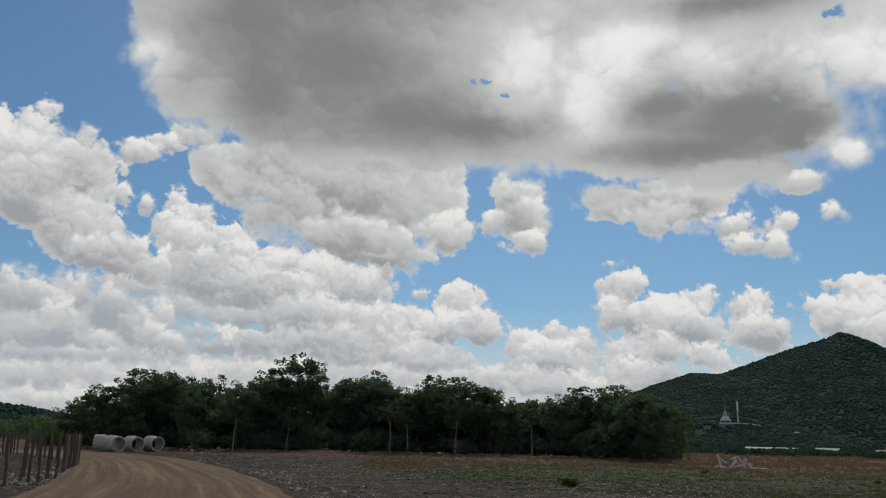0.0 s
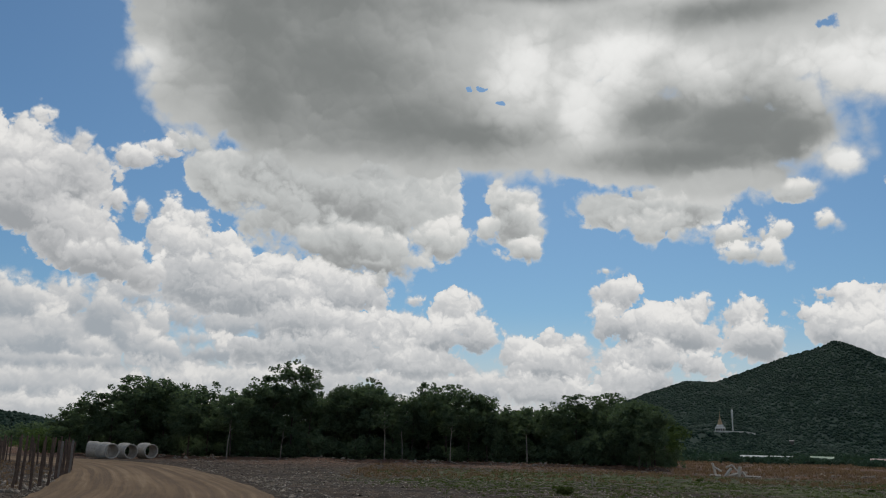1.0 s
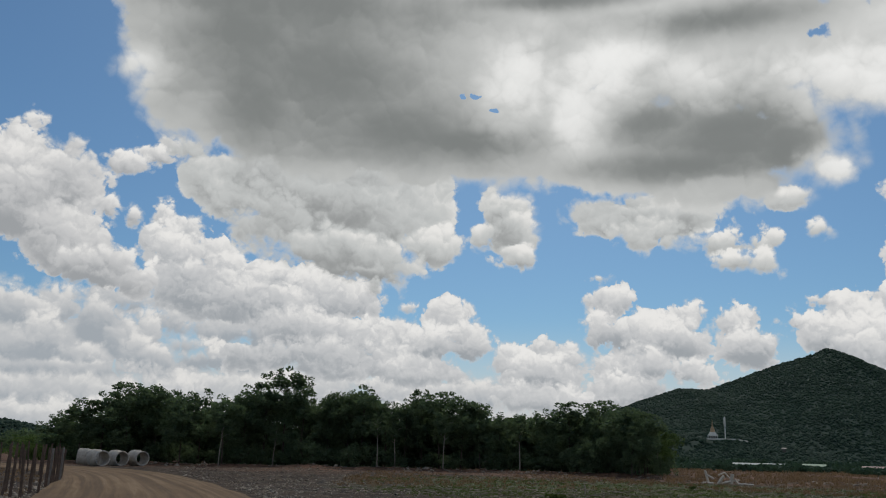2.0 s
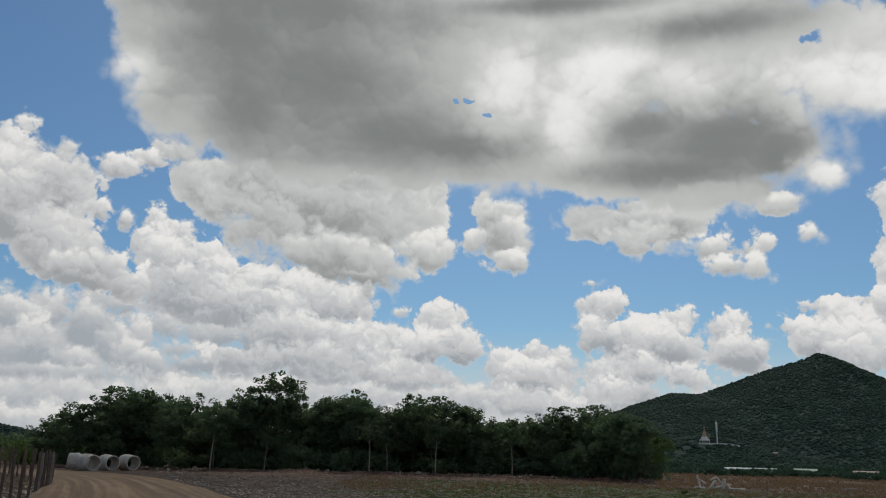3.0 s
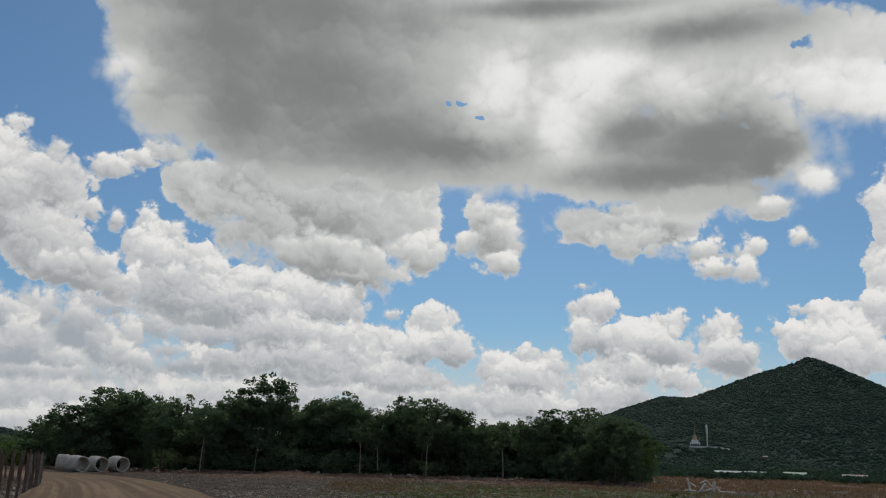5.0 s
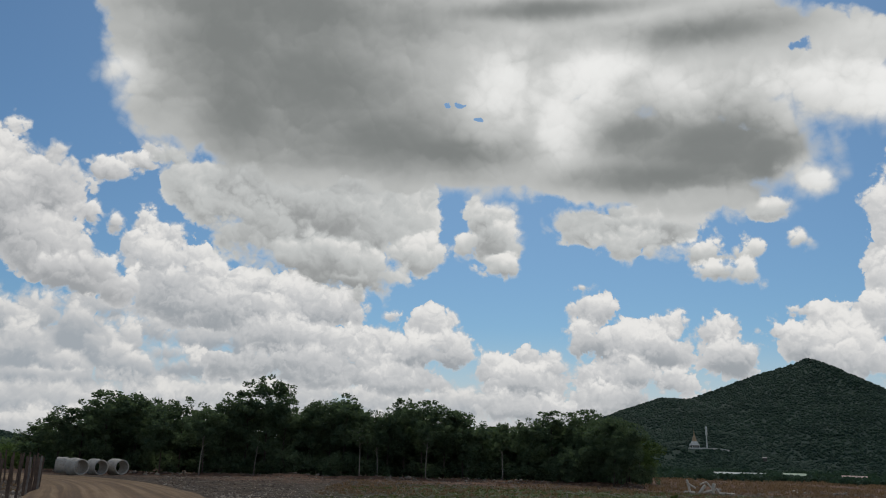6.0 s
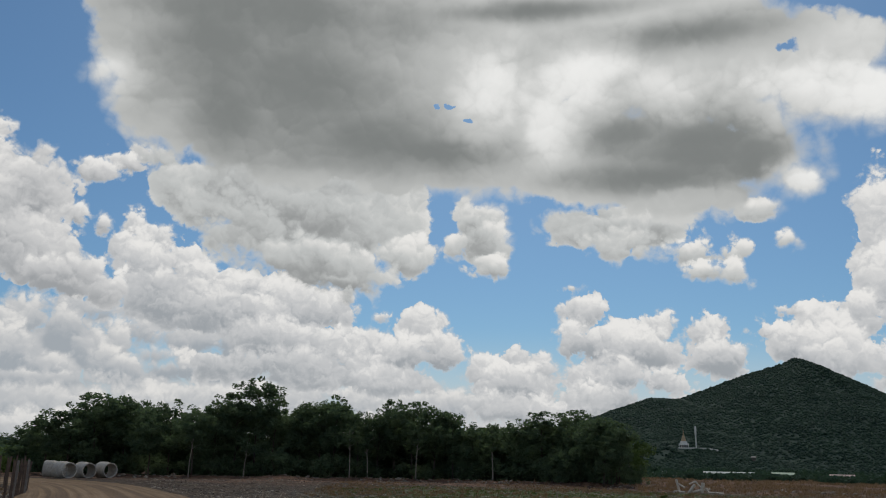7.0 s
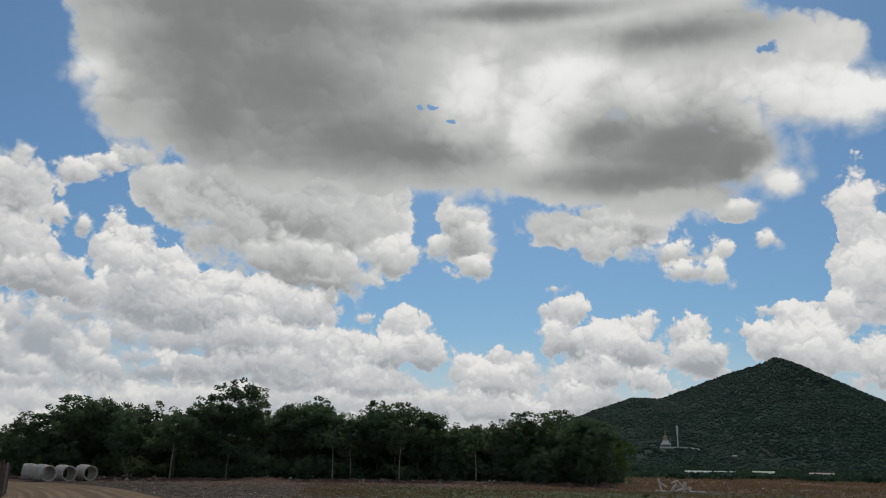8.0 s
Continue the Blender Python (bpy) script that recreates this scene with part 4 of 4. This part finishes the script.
fence("fence", [(-12.12, 23.44, -2, 0), (-11.40, 21.32, 0, 0), (-12.99, 26.04, 2, 0), (-13.78, 27.82, -1, 0), (-12.26, 25.08, 1, 0), (-12.28, 25.70, -2, 0), (-12.99, 27.81, 0, 0), (-13.07, 28.55, 2, 0), (-14.75, 32.82, -1, 0), (-14.98, 33.52, 1, 2), (-15.66, 35.23, -2, 0), (-15.81, 35.79, 0, 0), (-15.97, 36.36, 2, 0), (-16.14, 36.95, -1, 0), (-16.43, 37.85, 1, 2)],
      "old fence of rough dark wooden posts beside the dirt road", 3)
rnd = random.Random(5)
fence("fence", [(-17.3 - 0.52 * i + rnd.uniform(-0.12, 0.12), 39.8 + 0.64 * i + rnd.uniform(-0.2, 0.2), rnd.uniform(-4, 4), 0) for i in range(46)],
      "old fence of thin dark wooden posts running off across the plot", 4)

# ---- broken concrete posts dumped in the clearing ----


def beam(x0, z0, x1, z1, depth, thick, seed):
    """A broken square post between two points of the heap."""
    ox, oy, c, s = 19.8, 56.8, math.cos(radians(18.5)), math.sin(radians(18.5))
    a = Vector((ox + x0 * c + depth * s, oy - x0 * s + depth * c, z0))
    b = Vector((ox + x1 * c + depth * s, oy - x1 * s + depth * c, z1))
    g = ground_z(ox, oy)
    mid = (a + b) / 2
    half = (b - a).length / 2
    rnd = random.Random(seed)
    t = thick / 2
    rings = []
    for u, k in ((-1, 0.86), (-0.94, 1), (-0.2, 1.02), (0.4, 0.97), (0.93, 1), (1, 0.8)):
        rings.append((Vector((rnd.uniform(-0.01, 0.01), rnd.uniform(-0.01, 0.01), u * half)), t * 1.35 * k))
    v, f = tube(rings, 4, seed, 0.05)
    ob = new("concrete_post", mesh("concrete_post", v, f, WHITE_CONCRETE))
    ob.matrix_basis = Matrix.Translation((mid.x, mid.y, mid.z + g)) @ (b - a).to_track_quat("Z", "Y").to_matrix().to_4x4()
    tagged(ob, "broken pale concrete post dumped in a heap", "post", "broken concrete posts")


WHITE_CONCRETE = mottled("bleached concrete", (0.64, 0.585, 0.51), (0.52, 0.47, 0.41), (0.32, 0.28, 0.235), 2.5)
HEAP = [(-1.38, 1.04, -1.15, 0.0, 0.2, 0.14), (-1.28, 0.72, -0.75, 0.42, 0.15, 0.12), (-1.60, 0.10, -0.80, 0.07, 0.0, 0.15), (-0.48, 0.02, -0.02, 0.66, -0.1, 0.19), (-0.42, 0.70, 0.08, 0.92, 0.2, 0.10), (0.05, 0.92, 0.42, 0.50, 0.2, 0.10),
        (-0.20, 0.06, 0.50, 0.26, 0.05, 0.17), (0.64, 0.80, 0.52, 0.05, 0.1, 0.22), (0.46, 0.25, 0.98, 0.36, 0.2, 0.13), (0.80, 0.42, 1.10, 0.02, 0.0, 0.13), (1.00, 0.08, 2.15, 0.06, -0.1, 0.13)]
for i, (x0, z0, x1, z1, d, t) in enumerate(HEAP):
    beam(x0 * 0.86, z0 * 0.86, x1 * 0.86, z1 * 0.86, d, t * 0.86, i)

v, f = box(-2.6, -0.2, -0.3, 2.6, 0.2, 0.5)
low_wall = new("low_wall", mesh("low_wall", v, f, CONCRETE))
low_wall.matrix_basis = pose(42.7, 136.2, ground_z(42.7, 136.2), 0, 0, -17.5)
tagged(low_wall, "low pale concrete wall at the clearing's far edge", "wall")

# ---- litter of the clearing: stones, clods, sticks, weeds ----
SHARD_V = np.array([(-1, -1, -1), (1, -1, -1), (1, 1, -1), (-1, 1, -1), (-1, -1, 1), (1, -1, 1), (1, 1, 1), (-1, 1, 1)], float) * 0.7
SHARD_F = np.array([(0, 3, 2, 1), (4, 5, 6, 7), (0, 1, 5, 4), (1, 2, 6, 5), (2, 3, 7, 6), (3, 0, 4, 7)])


def lumps(name, spots, mat, seed, label, category, flat=0.5):
    """Many small angular pieces in one mesh: spots are x, y, radius."""
    rng = np.random.default_rng(seed)
    verts, faces = [], []
    for n, (x, y, r) in enumerate(spots):
        turn = Euler((rng.normal() * 0.35, rng.normal() * 0.35, rng.uniform(0, 6.3))).to_matrix()
        v = (SHARD_V + rng.uniform(-0.45, 0.45, SHARD_V.shape)) * (r * 1.3, r * rng.uniform(0.45, 0.95), r * flat * rng.uniform(0.5, 1.3))
        verts.append(v @ np.array(turn).T + (x, y, ground_z(x, y) + r * 0.15))
        faces.append(SHARD_F + n * 8)
    return tagged(new(name, bulk(name, np.concatenate(verts), np.concatenate(faces), mat)), label, category, kind="stuff")


def on_field(count, seed, r0, r1, keep=lambda x, y: True, y0=17.0, y1=76.0):
    rnd = random.Random(seed)
    out = []
    while len(out) < count:
        y = y0 + (y1 - y0) * rnd.random()
        x = rnd.uniform(-0.62, 0.72) * y
        if off_track(x, y) < HALF_TRACK + 0.25 or y > wood_edge(x) + 1 and -36 < x < 24 or not keep(x, y):
            continue
        if noise.noise((x * 0.12, y * 0.12, seed)) + rnd.uniform(-0.35, 0.35) < 0:
            continue
        out.append((x, y, r0 + (r1 - r0) * rnd.random() ** 2.5))
    return out


right_side = lambda x, y: x > -0.25 * y - 3
lumps("clods", on_field(5000, 3, 0.012, 0.055, right_side), CLOD, 3, "dark clods of turned soil scattered over the clearing", "soil")
lumps("stones", on_field(6000, 4, 0.012, 0.06, right_side), STONE, 4, "pale stones and rubble scattered over the clearing", "stones")
PALE_CHIP = mottled("bleached chips", (0.46, 0.41, 0.34), (0.36, 0.31, 0.25), (0.22, 0.19, 0.15), 8.0)
band = lambda x, y: right_side(x, y) and noise.noise((x * 0.09 + 3, y * 0.22, 6.0)) > 0.05
lumps("wood_chips", on_field(5200, 6, 0.012, 0.05, band, 17, 50), PALE_CHIP, 16, "bleached wood chips strewn in bands over the soil", "chips")
lumps("stones", on_field(500, 5, 0.04, 0.2, lambda x, y: abs(y - wood_edge(x) + 3.5) < 2.5), STONE, 5, "pale stones along the earth bank of the wood", "stones")
rnd = random.Random(31)
verge = []
for _ in range(520):
    t = rnd.uniform(0, 1)
    x, y = -12.0 - 4.9 * t + rnd.gauss(0.25, 0.45), 22.5 + 16.5 * t + rnd.gauss(0, 0.5)
    if off_track(x, y) > HALF_TRACK - 0.1:
        verge.append((x, y, 0.02 + 0.085 * rnd.random() ** 2.5))
lumps("rubble", verge, STONE, 6, "pale broken rubble along the foot of the fence", "rubble")
verge = []
for _ in range(480):
    i = rnd.randrange(80, 170)
    p, q = TRACK_LINE[i], TRACK_LINE[i + 1]
    d = (q - p).normalized()
    o = p + Vector((d.y, -d.x)) * (HALF_TRACK + 0.2 + abs(rnd.gauss(0, 0.7)))
    verge.append((o.x, o.y, 0.015 + 0.07 * rnd.random() ** 2.5))
lumps("rubble", verge, STONE, 7, "pale grey rubble along the edge of the dirt road", "rubble")


def sticks(spots, seed):
    rng = random.Random(seed)
    pieces = []
    for x, y, r in spots:
        a, l = rng.uniform(0, 6.3), 0.15 + 0.7 * rng.random() ** 2
        d = Vector((math.cos(a), math.sin(a), rng.uniform(-0.05, 0.18))) * l
        p = Vector((x, y, ground_z(x, y) + 0.05))
        pieces.append(tube([(p, 0.018), (p + d * 0.5 + Vector((0, 0, 0.02)), 0.015), (p + d, 0.008)], 5, 1, 0.1))
    tagged(new("sticks", mesh("sticks", *joined(*pieces), DRY_WOOD)), "bleached broken branches lying over the clearing", "sticks", kind="stuff")


sticks(on_field(1300, 9, 0.1, 0.2, right_side), 9)


def tufts(name, spots, size, mat, label, seed):
    """Grass tufts of bent blades."""
    rng = np.random.default_rng(seed)
    verts = []
    for x, y, r in spots:
        z = ground_z(x, y) - 0.01
        for _ in range(9):
            a, lean, h = rng.uniform(0, 6.3), rng.uniform(0.2, 0.9), size * rng.uniform(0.5, 1.2)
            bx, by = x + rng.normal() * size * 0.5, y + rng.normal() * size * 0.5
            c, s, w = math.cos(a), math.sin(a), size * 0.13
            verts += [(bx - s * w, by + c * w, z), (bx + s * w, by - c * w, z), (bx + c * h * lean * 0.45 + s * w * 0.7, by + s * h * lean * 0.45 - c * w * 0.7, z + h * 0.7), (bx + c * h * lean, by + s * h * lean, z + h)]
    v = np.array(verts)
    tagged(new(name, bulk(name, v, np.arange(len(v)).reshape(-1, 4), mat)), label, "grass", kind="stuff")


GRASS = leafy("grass blade", (0.055, 0.078, 0.024), (0.12, 0.150, 0.048), 0.25)
DRY_GRASS = leafy("dry grass blade", (0.15, 0.095, 0.06), (0.29, 0.19, 0.12), 0.2)
tufts("grass", on_field(6500, 12, 0, 0, lambda x, y: x > -4 and 27 < y + x * 0.12 < 60), 0.075, GRASS, "patchy young green grass over the clearing", 12)
tufts("dry_grass", on_field(260, 13, 0, 0, lambda x, y: x < -0.42 * y and y < 60), 0.12, DRY_GRASS, "thin dry grass behind the fence", 13)
tufts("dry_grass", on_field(2200, 14, 0, 0, lambda x, y: x > -5, 40, 76), 0.15, DRY_GRASS, "dry reddish grass and weeds towards the wood", 14)
tufts("dry_grass", on_field(1800, 15, 0, 0, lambda x, y: x > 0.28 * y, 60, 150), 0.3, DRY_GRASS, "dry reddish weeds on the open ground", 15)

# ---- single things that stand out ----
stump = new("branch_stub", mesh("branch_stub", *joined(tube([((0, 0, -0.1), 0.045), ((0.02, 0, 0.25), 0.035), ((-0.04, 0, 0.5), 0.02)], 6, 2, 0.1), tube([((0.02, 0, 0.2), 0.03), ((0.14, 0, 0.05), 0.02)], 5, 3, 0.1)), DRY_WOOD))
stump.matrix_basis = pose(6.68, 36.5, ground_z(6.68, 36.5))
tagged(stump, "pale broken branch standing upright in the soil", "branch")
WEED = make_bush(91, 0.5, 0.45, GRASS, "low green weed growing in the cleared soil")
WEED["group"] = "weeds in the clearing"
WEED["category"] = "weed"
WEED.name = "weed"
for x, y, k in ((14.0, 45.0, 0.35), (19.5, 38.0, 0.3)):
    copy_thing(WEED, pose(x, y, ground_z(x, y), 0, 0, x * 40) @ Matrix.Diagonal((k, k, k, 1)))
WEED.matrix_basis = pose(4.5, 30.0, ground_z(4.5, 30.0)) @ Matrix.Diagonal((0.6, 0.6, 0.6, 1))
mast = new("mast", mesh("mast", *joined(tube([((0, 0, -0.3), 0.05), ((0, 0, 5.0), 0.045), ((0, 0, 9.1), 0.03)], 8), tube([((-0.25, 0, 8.6), 0.02), ((0.25, 0, 8.6), 0.02)], 6)), CONCRETE))
mast.matrix_basis = pose(-13.7, 91.0, 0)
tagged(mast, "thin grey mast standing behind the wood", "mast")
